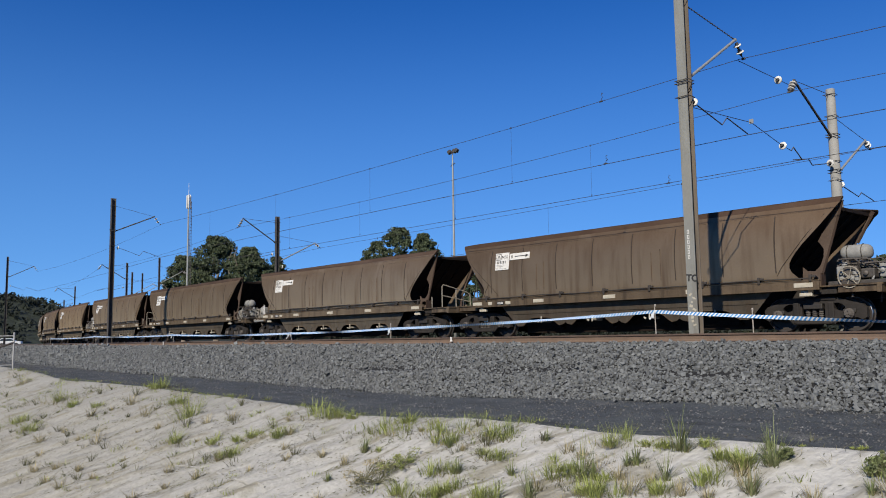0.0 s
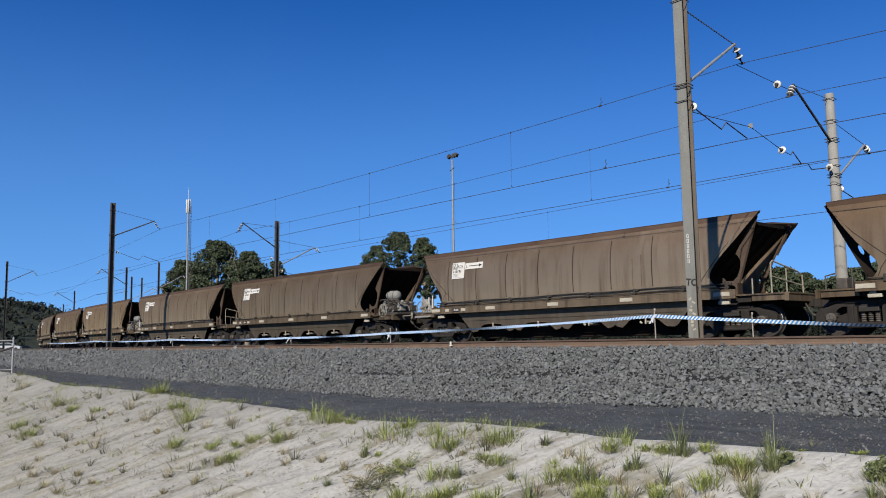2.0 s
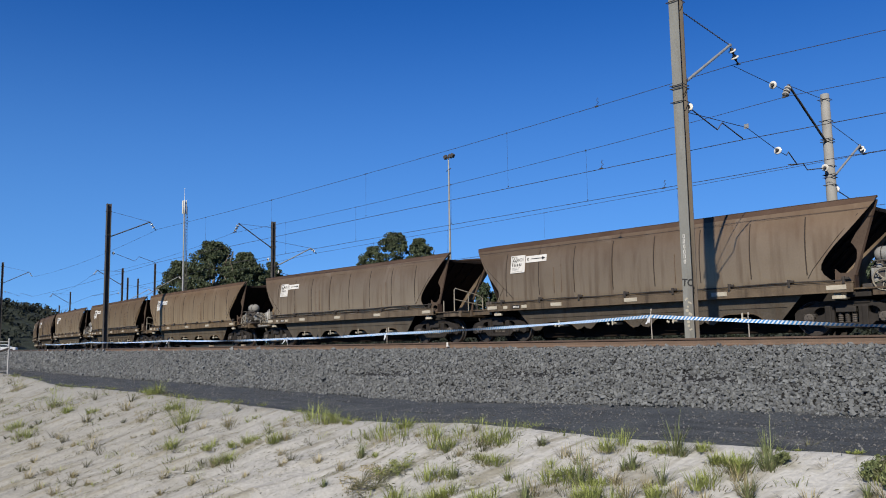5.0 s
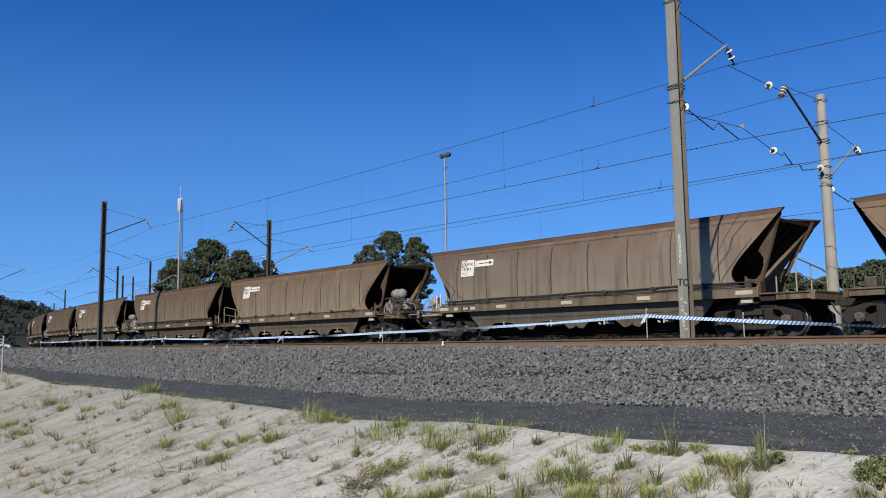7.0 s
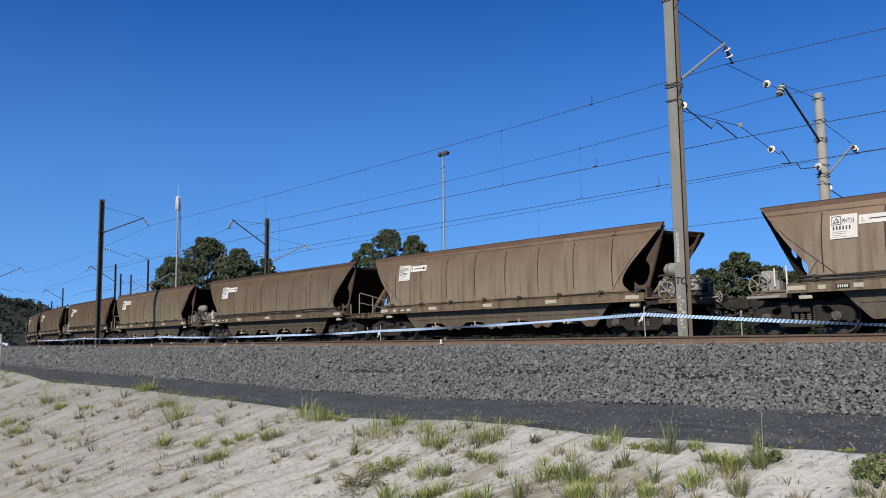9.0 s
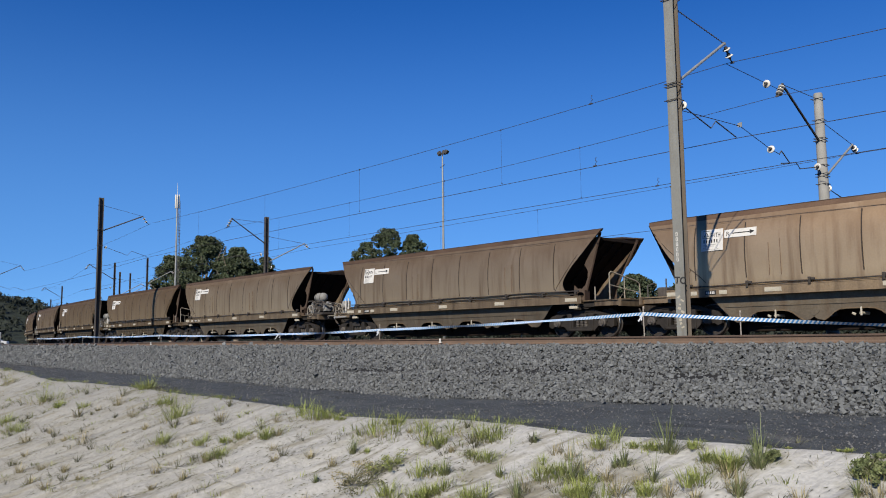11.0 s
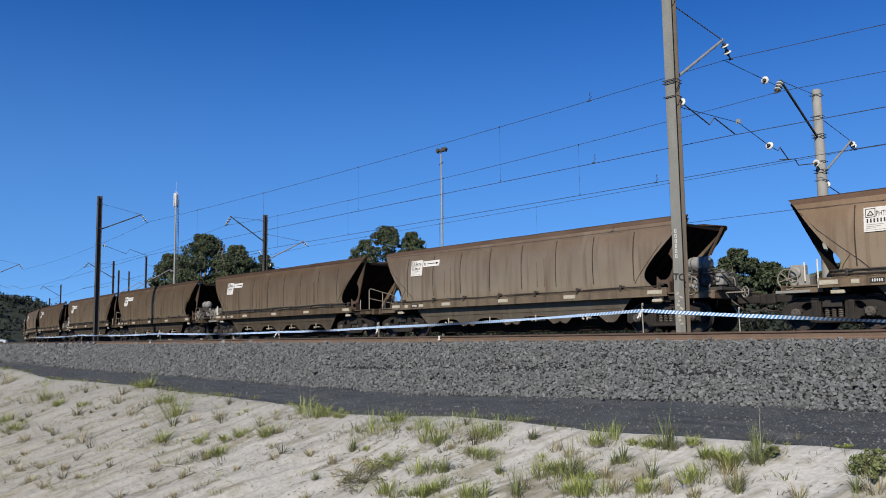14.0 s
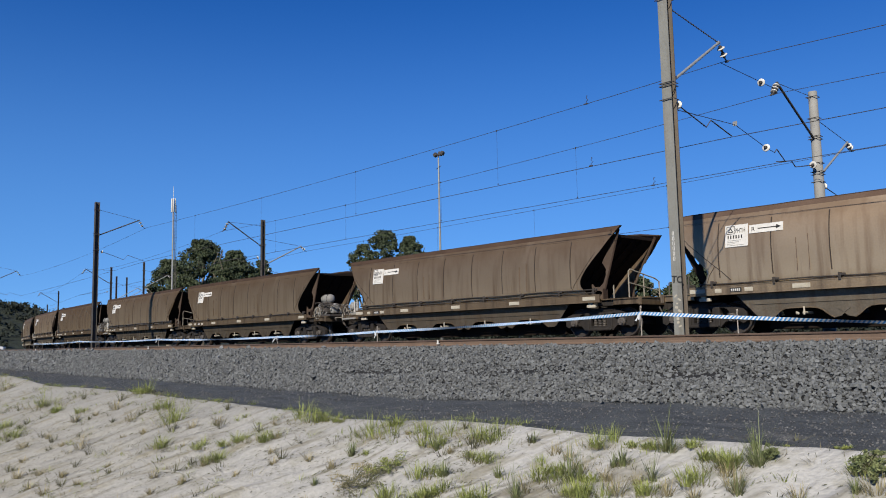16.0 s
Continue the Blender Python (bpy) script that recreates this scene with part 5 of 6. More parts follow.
        bm = bmesh.new()
        rod(bm, (-7.06, -1.25, 1.30), (-7.06, -1.25, 1.80), 0.022, n=8)
        part("grab_iron", bm, M["white"], wagon, "white upright grab iron")
    return wagon


SPEED, SLOW, PITCH = 6.8820, -0.0020, 16.7116
CENTRE = {"even": 5.000, "odd": 5.618}
# how pale each wagon's dust is, from the head on
TONES = ((1.0, 1.0, 1.0), (0.86, 0.83, 0.80), (1.18, 1.18, 1.18), (1.06, 1.06, 1.06), (1.30, 1.32, 1.34), (1.50, 1.46, 1.38), (1.24, 1.22, 1.18), (1.34, 1.36, 1.36),
         (1.05, 1.02, 0.98), (0.95, 0.93, 0.90))
TRAIN = []      # (wagon, number from the head)
_first = {"even": build_wagon("even"), "odd": build_wagon("odd")}
for k in range(-1, 20):
    kind = "even" if k % 2 == 0 else "odd"
    m = on_train_track(BEND_X0 - PITCH * k + CENTRE[kind])
    if k in (0, 1):
        ob = _first[kind]
        ob.matrix_basis = m
    else:
        ob = copy_thing(_first[kind], m)
    tone = TONES[(k + 1) % len(TONES)]
    for child in ob.children:
        child.color = (*tone, 1.0)
    TRAIN.append((ob, k, kind))


# ---------------------------------------------------------------- barrier tape on stakes
STAKES = [(-78.0, 2.02), (-60.6, 2.03), (-44.5, 1.95), (-30.9, 1.86), (-23.7, 1.93), (-12.31, 2.17), (-1.5, 1.49)]
TAPE_OFF = 18.6
for i, (u, zt) in enumerate(STAKES + [(-9.61, 2.10)]):
    bm = bmesh.new()
    h = zt - 1.36 + (0.15 if -30 < u < -10 else 0.02)      # the nearer stakes stand out above the tape
    rod(bm, (0.0, 0, -0.1), (0.02 * math.sin(i * 2.3), 0, h + 0.04), 0.016, 0.014, n=7)
    lathe(bm, [(0.02, h - 0.02), (0.026, h + 0.02), (0.018, h + 0.05)], n=8)
    thing("stake", "thin bleached stake holding barrier tape", "stake", on_line(u, TAPE_OFF, 1.36), group="stakes of the barrier tape", bm=bm, mat=M["stake"])


def barrier_tape():
    """Striped ribbon from stake to stake: blue and white bands, hanging a little and twisting."""
    verts, faces, fm = [], [], []
    w = 0.042
    for (u0, z0), (u1, z1) in zip(STAKES[:-1], STAKES[1:]):
        n = max(8, int(abs(u1 - u0) / 0.05))
        sag = 0.004 * abs(u1 - u0)
        base = len(verts)
        for i in range(n + 1):
            f = i / n
            p = pt(u0 + (u1 - u0) * f, TAPE_OFF - 0.03, z0 + (z1 - z0) * f - sag * 4 * f * (1 - f))
            tw = 0.9 * math.sin(f * 9.0 + u0) * math.sin(f * math.pi)
            d = Vector((0, math.sin(tw) * w, math.cos(tw) * w))
            lean = Vector((0.035, 0, 0))
            for q in (p - d - lean, p + d + lean):
                verts.append(q[:])
            for q in (p + d + lean + Vector((0, 0.003, 0)), p - d - lean + Vector((0, 0.003, 0))):
                verts.append(q[:])
        for i in range(n):
            a, b = base + 4 * i, base + 4 * (i + 1)
            for j in range(4):
                faces.append((a + j, b + j, b + (j + 1) % 4, a + (j + 1) % 4))
                fm.append(i % 2)
    ob = new("barrier_tape", mesh_np("tape", verts, faces, [M["tapewhite"], M["blue"]], fm))
    tagged(ob, "blue and white striped barrier tape strung between stakes", "barrier tape")
    # loose knots at the stakes
    rng = random.Random(3)
    for u, z in STAKES[2:6]:
        bm = bmesh.new()
        p = pt(u, TAPE_OFF - 0.05, z)
        for k in range(3):
            q = p + Vector((rng.uniform(-0.35, 0.05), -0.02 * k, -rng.uniform(0.08, 0.25)))
            side = Vector((0.02, 0.0, 0.02))
            prism(bm, [(p.x - 0.015, p.z), (p.x + 0.015, p.z), (q.x + 0.02, q.z), (q.x - 0.02, q.z + 0.02)], "y", p.y - 0.004 * k, p.y - 0.004 * k - 0.003)
        part("knot", bm, M["tapewhite"], ob)


barrier_tape()


# ---------------------------------------------------------------- grass on the sand
def blades(rng, place, h, n, spread, lean, width, out_v, out_f, curl=0.5):
    """n bent blades from one root; each is a folded strip of three lengths."""
    for _ in range(n):
        a = rng.uniform(0, 2 * math.pi)
        r = spread * rng.random() ** 0.7
        root = np.array([place[0] + r * math.cos(a), place[1] + r * math.sin(a), place[2] - 0.02])
        d = np.array([math.cos(a + rng.normal() * 0.5), math.sin(a + rng.normal() * 0.5), 0])
        ln = h * rng.uniform(0.45, 1.05)
        tilt = lean * rng.uniform(0.2, 1.0)
        side = np.array([-d[1], d[0], 0]) * width * rng.uniform(0.6, 1.2)
        base = len(out_v)
        for i, f in enumerate((0, 0.4, 0.75, 1.0)):
            c = root + d * ln * (tilt * f + curl * tilt * f * f) + np.array([0, 0, ln * (f - 0.35 * curl * tilt * f * f)])
            wd = (1.0, 0.85, 0.5, 0.06)[i]
            out_v.append(tuple(c - side * wd))
            out_v.append(tuple(c + side * wd))
        for i in range(3):
            b = base + 2 * i
            out_f.append((b, b + 1, b + 3, b + 2))


def tuft(rng, x, off, h, kind):
    z = ground_z(x, off)
    _, y, _ = line(x, off)
    v, fcs = [], []
    if kind == "green":
        for _ in range(int(rng.integers(3, 6))):      # several roots make an uneven clump
            c = (rng.normal() * h * 0.55, rng.normal() * h * 0.4, 0)
            blades(rng, c, h * rng.uniform(0.65, 1.35), int(rng.integers(25, 60)), h * rng.uniform(0.2, 0.6), 0.8, 0.0055, v, fcs)
        green = len(fcs)
        blades(rng, (0, 0, 0), h * 0.4, 110, h * 1.5, 1.0, 0.005, v, fcs)
        blades(rng, (0, 0, 0), h * 0.9, 26, h * 0.9, 1.1, 0.004, v, fcs, 0.3)
        mat, label = M["grass"], "low clump of fresh green grass on the sand"
    elif kind == "reed":
        blades(rng, (0, 0, 0), h * 1.05, int(rng.integers(8, 14)), h * 0.06, 0.30, 0.0055, v, fcs, 0.35)
        blades(rng, (0, 0, 0), h * 0.72, int(rng.integers(20, 32)), h * 0.09, 0.62, 0.006, v, fcs, 0.6)
        blades(rng, (0, 0, 0), h * 0.30, 34, h * 0.16, 0.9, 0.006, v, fcs)
        green = len(fcs)
        blades(rng, (0, 0, 0), h * 0.6, 16, h * 0.14, 1.0, 0.004, v, fcs, 0.3)
        mat, label = M["reed"], "upright tuft of spiky dark green reeds on the sand"
    else:
        green = 0
        blades(rng, (0, 0, 0), h, int(rng.integers(30, 56)), h * 0.32, 0.85, 0.0048, v, fcs, 0.25)
        blades(rng, (0, 0, 0), h * 0.45, 30, h * 0.4, 1.0, 0.005, v, fcs, 0.3)
        mat, label = M["drygrass"], "thin dry tuft of straw-coloured grass on the sand"
    ob = new("grass_tuft", mesh_np("tuft", v, fcs, [mat, M["drygrass"]], [0 if kind == "dry" or i < green or i % 3 else 1 for i in range(len(fcs))]))
    ob.matrix_basis = pose(x, y, z)
    return tagged(ob, label, "grass tuft", "grass tufts on the sand bank")


# tufts as (along the line, distance from the standpoint's side, height)
GREEN_FAR = [(-29.68, 9.03, 0.82), (-29.26, 7.82, 0.34), (-27.62, 8.87, 0.30), (-26.95, 7.48, 0.35), (-26.08, 9.21, 0.27), (-25.11, 10.69, 0.49), (-21.89, 9.77, 0.30), (-20.07, 9.34, 0.61), (-18.27, 8.16, 0.33),
    (-16.99, 8.55, 0.26), (-16.31, 8.87, 0.23), (-16.12, 9.03, 0.23), (-16.07, 8.38, 0.28), (-15.46, 9.17, 0.31), (-15.19, 10.19, 0.41), (-14.86, 10.36, 0.18), (-14.43, 10.42, 0.17), (-12.56, 10.35, 0.23)]
GREEN_NEAR = [(-12.27, 9.81, 0.46), (-11.97, 9.21, 0.10), (-11.06, 9.90, 0.35), (-10.41, 9.55, 0.27), (-9.91, 10.02, 0.41), (-9.86, 8.02, 0.25), (-9.78, 8.75, 0.27), (-9.61, 9.45, 0.13), (-9.52, 9.89, 0.19),
    (-9.33, 8.12, 0.23), (-9.17, 9.33, 0.24), (-9.10, 8.31, 0.19), (-8.36, 8.38, 0.27), (-7.88, 9.54, 0.24), (-7.83, 9.23, 0.29), (-7.63, 10.28, 0.34), (-7.07, 9.34, 0.13), (-7.06, 10.30, 0.10),
    (-7.00, 8.89, 0.22), (-6.85, 8.92, 0.25), (-6.77, 10.28, 0.13), (-6.08, 9.13, 0.23), (-6.08, 10.41, 0.13), (-5.68, 10.09, 0.18), (-5.60, 9.49, 0.25), (-5.47, 9.89, 0.27), (-5.32, 9.97, 0.16),
    (-4.88, 10.55, 0.05), (-4.18, 10.65, 0.06), (-3.76, 10.07, 0.22)]
REED_FAR = []
REED_NEAR = [(-12.21, 9.08, 0.49), (-12.00, 8.14, 0.26), (-10.78, 8.95, 0.27), (-10.28, 9.40, 0.29), (-9.41, 8.76, 0.41), (-8.74, 10.08, 0.30), (-8.53, 9.03, 0.31), (-7.85, 8.65, 0.57), (-7.42, 9.31, 0.73),
    (-7.29, 9.38, 0.41), (-6.98, 9.75, 0.33), (-6.85, 9.77, 0.51), (-6.46, 10.23, 0.76), (-6.33, 10.20, 0.46), (-6.19, 9.47, 0.43), (-5.23, 10.39, 0.40), (-5.04, 10.01, 0.47), (-4.98, 10.02, 0.74),
    (-4.95, 9.37, 0.46), (-3.70, 9.63, 0.30)]
DRY_FAR = [(-37.16, 9.67, 0.64), (-25.29, 8.67, 0.33), (-24.91, 9.14, 0.20), (-24.55, 7.07, 0.39), (-24.52, 7.71, 0.21), (-24.51, 9.57, 0.44), (-23.12, 7.67, 0.24), (-23.00, 6.65, 0.20), (-22.12, 9.09, 0.46),
    (-21.94, 7.72, 0.48), (-21.54, 6.13, 0.31), (-21.15, 8.48, 0.16), (-21.14, 6.51, 0.25), (-20.27, 8.64, 0.21), (-20.08, 5.97, 0.29), (-19.79, 6.59, 0.23), (-19.22, 6.03, 0.31), (-19.02, 7.31, 0.14),
    (-18.75, 6.55, 0.19), (-18.70, 9.18, 0.32), (-18.19, 9.58, 0.31), (-17.66, 8.45, 0.15), (-16.66, 7.34, 0.23), (-16.19, 6.42, 0.24), (-16.03, 9.81, 0.20), (-15.96, 8.11, 0.22), (-15.94, 6.98, 0.17),
    (-15.45, 7.38, 0.22), (-15.14, 9.30, 0.25), (-14.62, 8.89, 0.19), (-14.43, 7.98, 0.14), (-14.36, 6.71, 0.18), (-13.76, 8.38, 0.20), (-13.14, 8.78, 0.22)]
DRY_NEAR = [(-12.31, 8.71, 0.27), (-11.67, 7.70, 0.20), (-11.55, 9.86, 0.11), (-9.91, 9.37, 0.15), (-8.19, 9.92, 0.27), (-7.87, 8.84, 0.28), (-7.86, 9.85, 0.26), (-7.41, 9.60, 0.36), (-6.83, 9.34, 0.23),
    (-6.43, 9.03, 0.36), (-6.36, 9.37, 0.20), (-5.77, 9.16, 0.26), (-5.40, 9.13, 0.22), (-5.28, 9.75, 0.27), (-5.06, 9.46, 0.34), (-4.27, 9.45, 0.22), (-3.51, 9.68, 0.34)]
GREEN, REED, DRY = GREEN_FAR + GREEN_NEAR, REED_FAR + REED_NEAR, DRY_FAR + DRY_NEAR
_rng = np.random.default_rng(11)
for rows, kind in ((GREEN, "green"), (REED, "reed"), (DRY, "dry")):
    for x, off, h in rows:
        tuft(_rng, x, off, h, kind)


def sprouts():
    """Sparse twigs, sprouts and straw all over the bank, thickest to the right."""
    rng = np.random.default_rng(21)
    v1, f1, v2, f2, v3, f3 = [], [], [], [], [], []
    for i in range(1500):
        x = -3 - 42 * rng.random() ** 0.9
        off = rng.uniform(5.5, 10.9)
        dens = noise.noise(Vector((x * 0.5, off * 0.9, 6.6)))
        if dens < -0.05:
            continue
        _, y, _ = line(x, off)
        p = (x, y, ground_z(x, off))
        h = rng.uniform(0.06, 0.2)
        pick = rng.random()
        if pick < 0.35:
            blades(rng, p, h * 1.2, int(rng.integers(8, 30)), 0.14, 0.9, 0.005, v1, f1)
        elif pick < 0.65:
            blades(rng, p, h * 1.3, int(rng.integers(5, 16)), 0.10, 1.3, 0.005, v3, f3)
        else:
            blades(rng, p, h * 1.2, int(rng.integers(4, 14)), 0.12, 1.1, 0.003, v2, f2)
    # a green fringe along the rim of the bank
    for i in range(300):
        x = -8 - 34 * rng.random()
        off = CREST + 0.12 + rim(x) + rng.normal() * 0.13
        if noise.noise(Vector((x * 0.35, 3.0, 1.1))) < -0.12:
            continue
        _, y, _ = line(x, off)
        blades(rng, (x, y, ground_z(x, off)), rng.uniform(0.06, 0.16), int(rng.integers(6, 16)), 0.12, 0.9, 0.005, v1, f1)
    tagged(new("green_sprouts", mesh_np("sprouts", v1, f1, M["grass"])), "scattered green sprouts on the sand", "grass", kind="stuff")
    tagged(new("dark_twigs", mesh_np("twigs", v3, f3, M["twig"])), "scattered dark twigs on the sand", "twigs", kind="stuff")
    tagged(new("dry_stalks", mesh_np("stalks", v2, f2, M["drygrass"])), "scattered dry stalks on the sand", "grass", kind="stuff")


sprouts()


def litter():
    """Crumbs of bark and straw drifted round the plants, partly in place of their shadow streaks, and small dark weeds
    on the open sand.
    """
    rng = np.random.default_rng(23)
    v, f, wv, wf = [], [], [], []
    # denser on the left, where the crumbs also draw the plants' small shadows
    centres = [(x, off, 42 if x < -9 else 6) for x, off, h in GREEN + DRY + REED]
    for i in range(130):
        x, off = -8 - 32 * rng.random() ** 0.9, rng.uniform(5.6, 10.4)
        centres.append((x, off, int(rng.integers(10, 45)) if x < -11 else 4))
        if rng.random() < 0.6:
            _, y, _ = line(x, off)
            blades(rng, (x, y, ground_z(x, off)), rng.uniform(0.16, 0.36), int(rng.integers(14, 32)), 0.06, 0.9, 0.007, wv, wf, 0.3)
    for cx, coff, n in centres:
        for i in range(n):
            s, q = rng.normal() * 0.42, rng.normal() * 0.11
            x, off = cx + s * 0.45 + q, coff + s - q * 0.3
            if not 5.2 < off < 10.7:
                continue
            _, y, _ = line(x, off)
            a = rng.normal(1.2, 0.5)
            ln, w = rng.uniform(0.012, 0.05) * (0.7 + 0.03 * -x), rng.uniform(0.003, 0.008)
            d, sd = np.array([math.cos(a), math.sin(a), 0.34 * math.sin(a)]) * ln, np.array([-math.sin(a), math.cos(a), 0]) * w
            c = np.array([x, y, ground_z(x, off) + 0.012])
            b = len(v)
            v += [tuple(c - d), tuple(c + sd), tuple(c + d), tuple(c - sd), tuple(c + np.array([0, 0, 0.3 * w + rng.uniform(0, 0.008)]))]
            f += [(b, b + 1, b + 4), (b + 1, b + 2, b + 4), (b + 2, b + 3, b + 4), (b + 3, b, b + 4)]
    tagged(new("plant_litter", mesh_np("litter", v, f, M["twig"])), "crumbs of bark and straw over the sand, partly in place of plants' shadow streaks", "plant litter", kind="stuff")
    tagged(new("small_weeds", mesh_np("weeds", wv, wf, M["twig"])), "small dark weeds on the open sand", "grass", kind="stuff")


litter()


def weed(rng, x, off, width, leaf, mat, label):
    """A creeping plant: wiry stems close to the sand with many small leaves."""
    _, y, _ = line(x, off)
    t = thing("weed", label, "weed", pose(x, y, ground_z(x, off)))
    centres = []
    for i in range(22):
        a = rng.uniform(0, 2 * math.pi)
        r = width * 0.5 * math.sqrt(rng.random())
        p = (r * math.cos(a), r * math.sin(a), 0.04 + 0.36 * r * math.sin(a) + rng.uniform(0.02, 0.14))
        bm = bmesh.new()
        chain(bm, [(0, 0, 0), (p[0] * 0.5, p[1] * 0.5, p[2] * 0.6 + 0.03), p], 0.005, n=5)
        part("stem", bm, M["twig"], t)
        centres.append((*p, width * 0.13))
    v, f = [], []
    leaf_cloud(rng, centres, 34, leaf, v, f)
    part("leaves", mesh_np("leaves", v, f, mat), None, t, "small leaves")
    return t


# ---------------------------------------------------------------- trees
def leaf_cloud(rng, centres, n_each, leaf, v, f):
    """Small bent leaf sprays round each clump centre (x, y, z, radius)."""
    for cx, cy, cz, r in centres:
        d = rng.normal(size=(n_each, 3))
        d /= np.linalg.norm(d, axis=1)[:, None]
        p = np.array([cx, cy, cz]) + d * (r * rng.random((n_each, 1)) ** 0.45) * np.array([1, 1, 0.75])
        a = rng.normal(size=(n_each, 3))
        a /= np.linalg.norm(a, axis=1)[:, None]
        b = np.cross(a, rng.normal(size=(n_each, 3)))
        b /= np.linalg.norm(b, axis=1)[:, None]
        s = leaf * rng.uniform(0.5, 1.3, (n_each, 1))
        base = len(v)
        q = np.stack([p - a * s, p + b * s * 0.45, p + a * s, p - b * s * 0.45 + a * s * 0.2], 1).reshape(-1, 3)
        v.extend(map(tuple, q))
        f.extend((base + 4 * i, base + 4 * i + 1, base + 4 * i + 2, base + 4 * i + 3) for i in range(n_each))


def tree(rng, x, y, top, width, label, leafmat, base=0.8, crown_from=0.35, clumps=26, each=170, leaf=0.34, umbrella=False):
    h = top - base
    t = thing("tree", label, "tree", pose(x, y, base), group="trees beyond the railway")
    bm = bmesh.new()
    rod(bm, (0, 0, -0.3), (0.1, 0, h * 0.45), 0.028 * h, 0.018 * h, n=9)
    rod(bm, (0.1, 0, h * 0.45), (0.25, 0.1, h * 0.8), 0.018 * h, 0.006 * h, n=8)
    tips = []
    for i in range(9):
        a = rng.uniform(0, 2 * math.pi)
        z0 = h * rng.uniform(0.32, 0.6)
        tip = (width * 0.36 * math.cos(a), width * 0.36 * math.sin(a), h * rng.uniform(0.55, 0.9))
        mid = (tip[0] * 0.5, tip[1] * 0.5, (z0 + tip[2]) / 2 - 0.02 * h)
        rod(bm, (0.1, 0, z0), mid, 0.010 * h, 0.007 * h, n=6)
        rod(bm, mid, tip, 0.007 * h, 0.002 * h, n=6)
        tips.append(tip)
    part("trunk", bm, M["bark"], t, "pale trunk and limbs")
    centres = []
    for i in range(clumps):
        a = rng.uniform(0, 2 * math.pi)
        f = rng.random()
        zz = crown_from + (1 - crown_from) * f
        if umbrella:
            zz, rr = rng.uniform(0.86, 0.97), width * 0.5 * math.sqrt(rng.random())
            cr = width * rng.uniform(0.09, 0.14)
        else:
            rr = width * 0.5 * math.sqrt(max(0.05, 1 - (2 * f - 0.85) ** 2)) * rng.uniform(0.35, 0.92)
            cr = width * rng.uniform(0.035, 0.11)
        centres.append((rr * math.cos(a), rr * math.sin(a), min(h * zz, h - cr * 0.75), cr))
    v, f = [], []
    leaf_cloud(rng, centres, each, leaf, v, f)
    part("crown", mesh_np("crown", v, f, leafmat), None, t, "ragged crown of small leaves")
    return t


_rng = np.random.default_rng(31)
GUM = "tall spreading gum tree with grey-green leaves"
for x, y, top, w in ((-115.0, 57.6, 17.6, 11.5), (-107.5, 58.8, 15.3, 8.2), (-121.0, 55.2, 15.0, 8.5), (-118.0, 69.7, 15.3, 6.0)):
    tree(_rng, x, y, top, w, GUM, M["leaf"], clumps=250, each=150, leaf=0.20, crown_from=0.20)
for x, y, top, w in ((-92.6, 74.9, 17.9, 8.5), (-98.2, 75.3, 16.4, 6.5), (-88.7, 76.4, 16.7, 6.2)):
    tree(_rng, x, y, top, w, GUM, M["leaf"], clumps=150, each=110, leaf=0.17, crown_from=0.45)
DARK = "dense dark green tree behind the railway yard"
for x, y, top, w in ((-78.1, 77.2, 10.0, 5.5), (-74.6, 81.1, 9.0, 7.5), (-59.9, 82.5, 8.6, 7.5), (-63.3, 93.5, 10.0, 6.5), (-46.3, 82.4, 9.0, 5.5), (-41.4, 80.2, 10.2, 5.0), (-39.2, 82.8, 8.8, 6.5),
                     (-34.3, 87.8, 8.6, 6.0), (-31.7, 90.6, 8.9, 6.0), (-40.1, 88.9, 8.5, 6.0), (-29.0, 84.0, 8.9, 7.0), (-52.0, 88.0, 8.0, 7.5), (-68.0, 84.0, 8.2, 7.0), (-25.0, 88.0, 9.2, 7.0), (-21.0, 84.0, 9.0, 7.0)):
    tree(_rng, x, y, top, w * 1.4, DARK, M["leaf_dark"], clumps=130, each=190, leaf=0.26, crown_from=0.04)
tree(_rng, -81.8, 87.7, 12.1, 5.0, "slender dark pine with an umbrella crown", M["leaf_dark"], clumps=20, each=110, leaf=0.25, umbrella=True)


def shrub_belt():
    """Low scrub beyond the last track."""
    rng = np.random.default_rng(41)
    v, f = [], []
    centres = []
    for i in range(900):
        u, o = rng.uniform(-200, 30), rng.uniform(62, 92)
        p = pt(u, o, 0)
        r = rng.uniform(1.2, 3.0)
        centres.append((p.x, p.y, 0.7 + r * rng.uniform(0.3, 1.1), r))
    leaf_cloud(rng, centres, 110, 0.26, v, f)
    tagged(new("scrub", mesh_np("scrub", v, f, M["leaf_far"])), "low dark scrub beyond the tracks", "shrubs", kind="stuff")


shrub_belt()


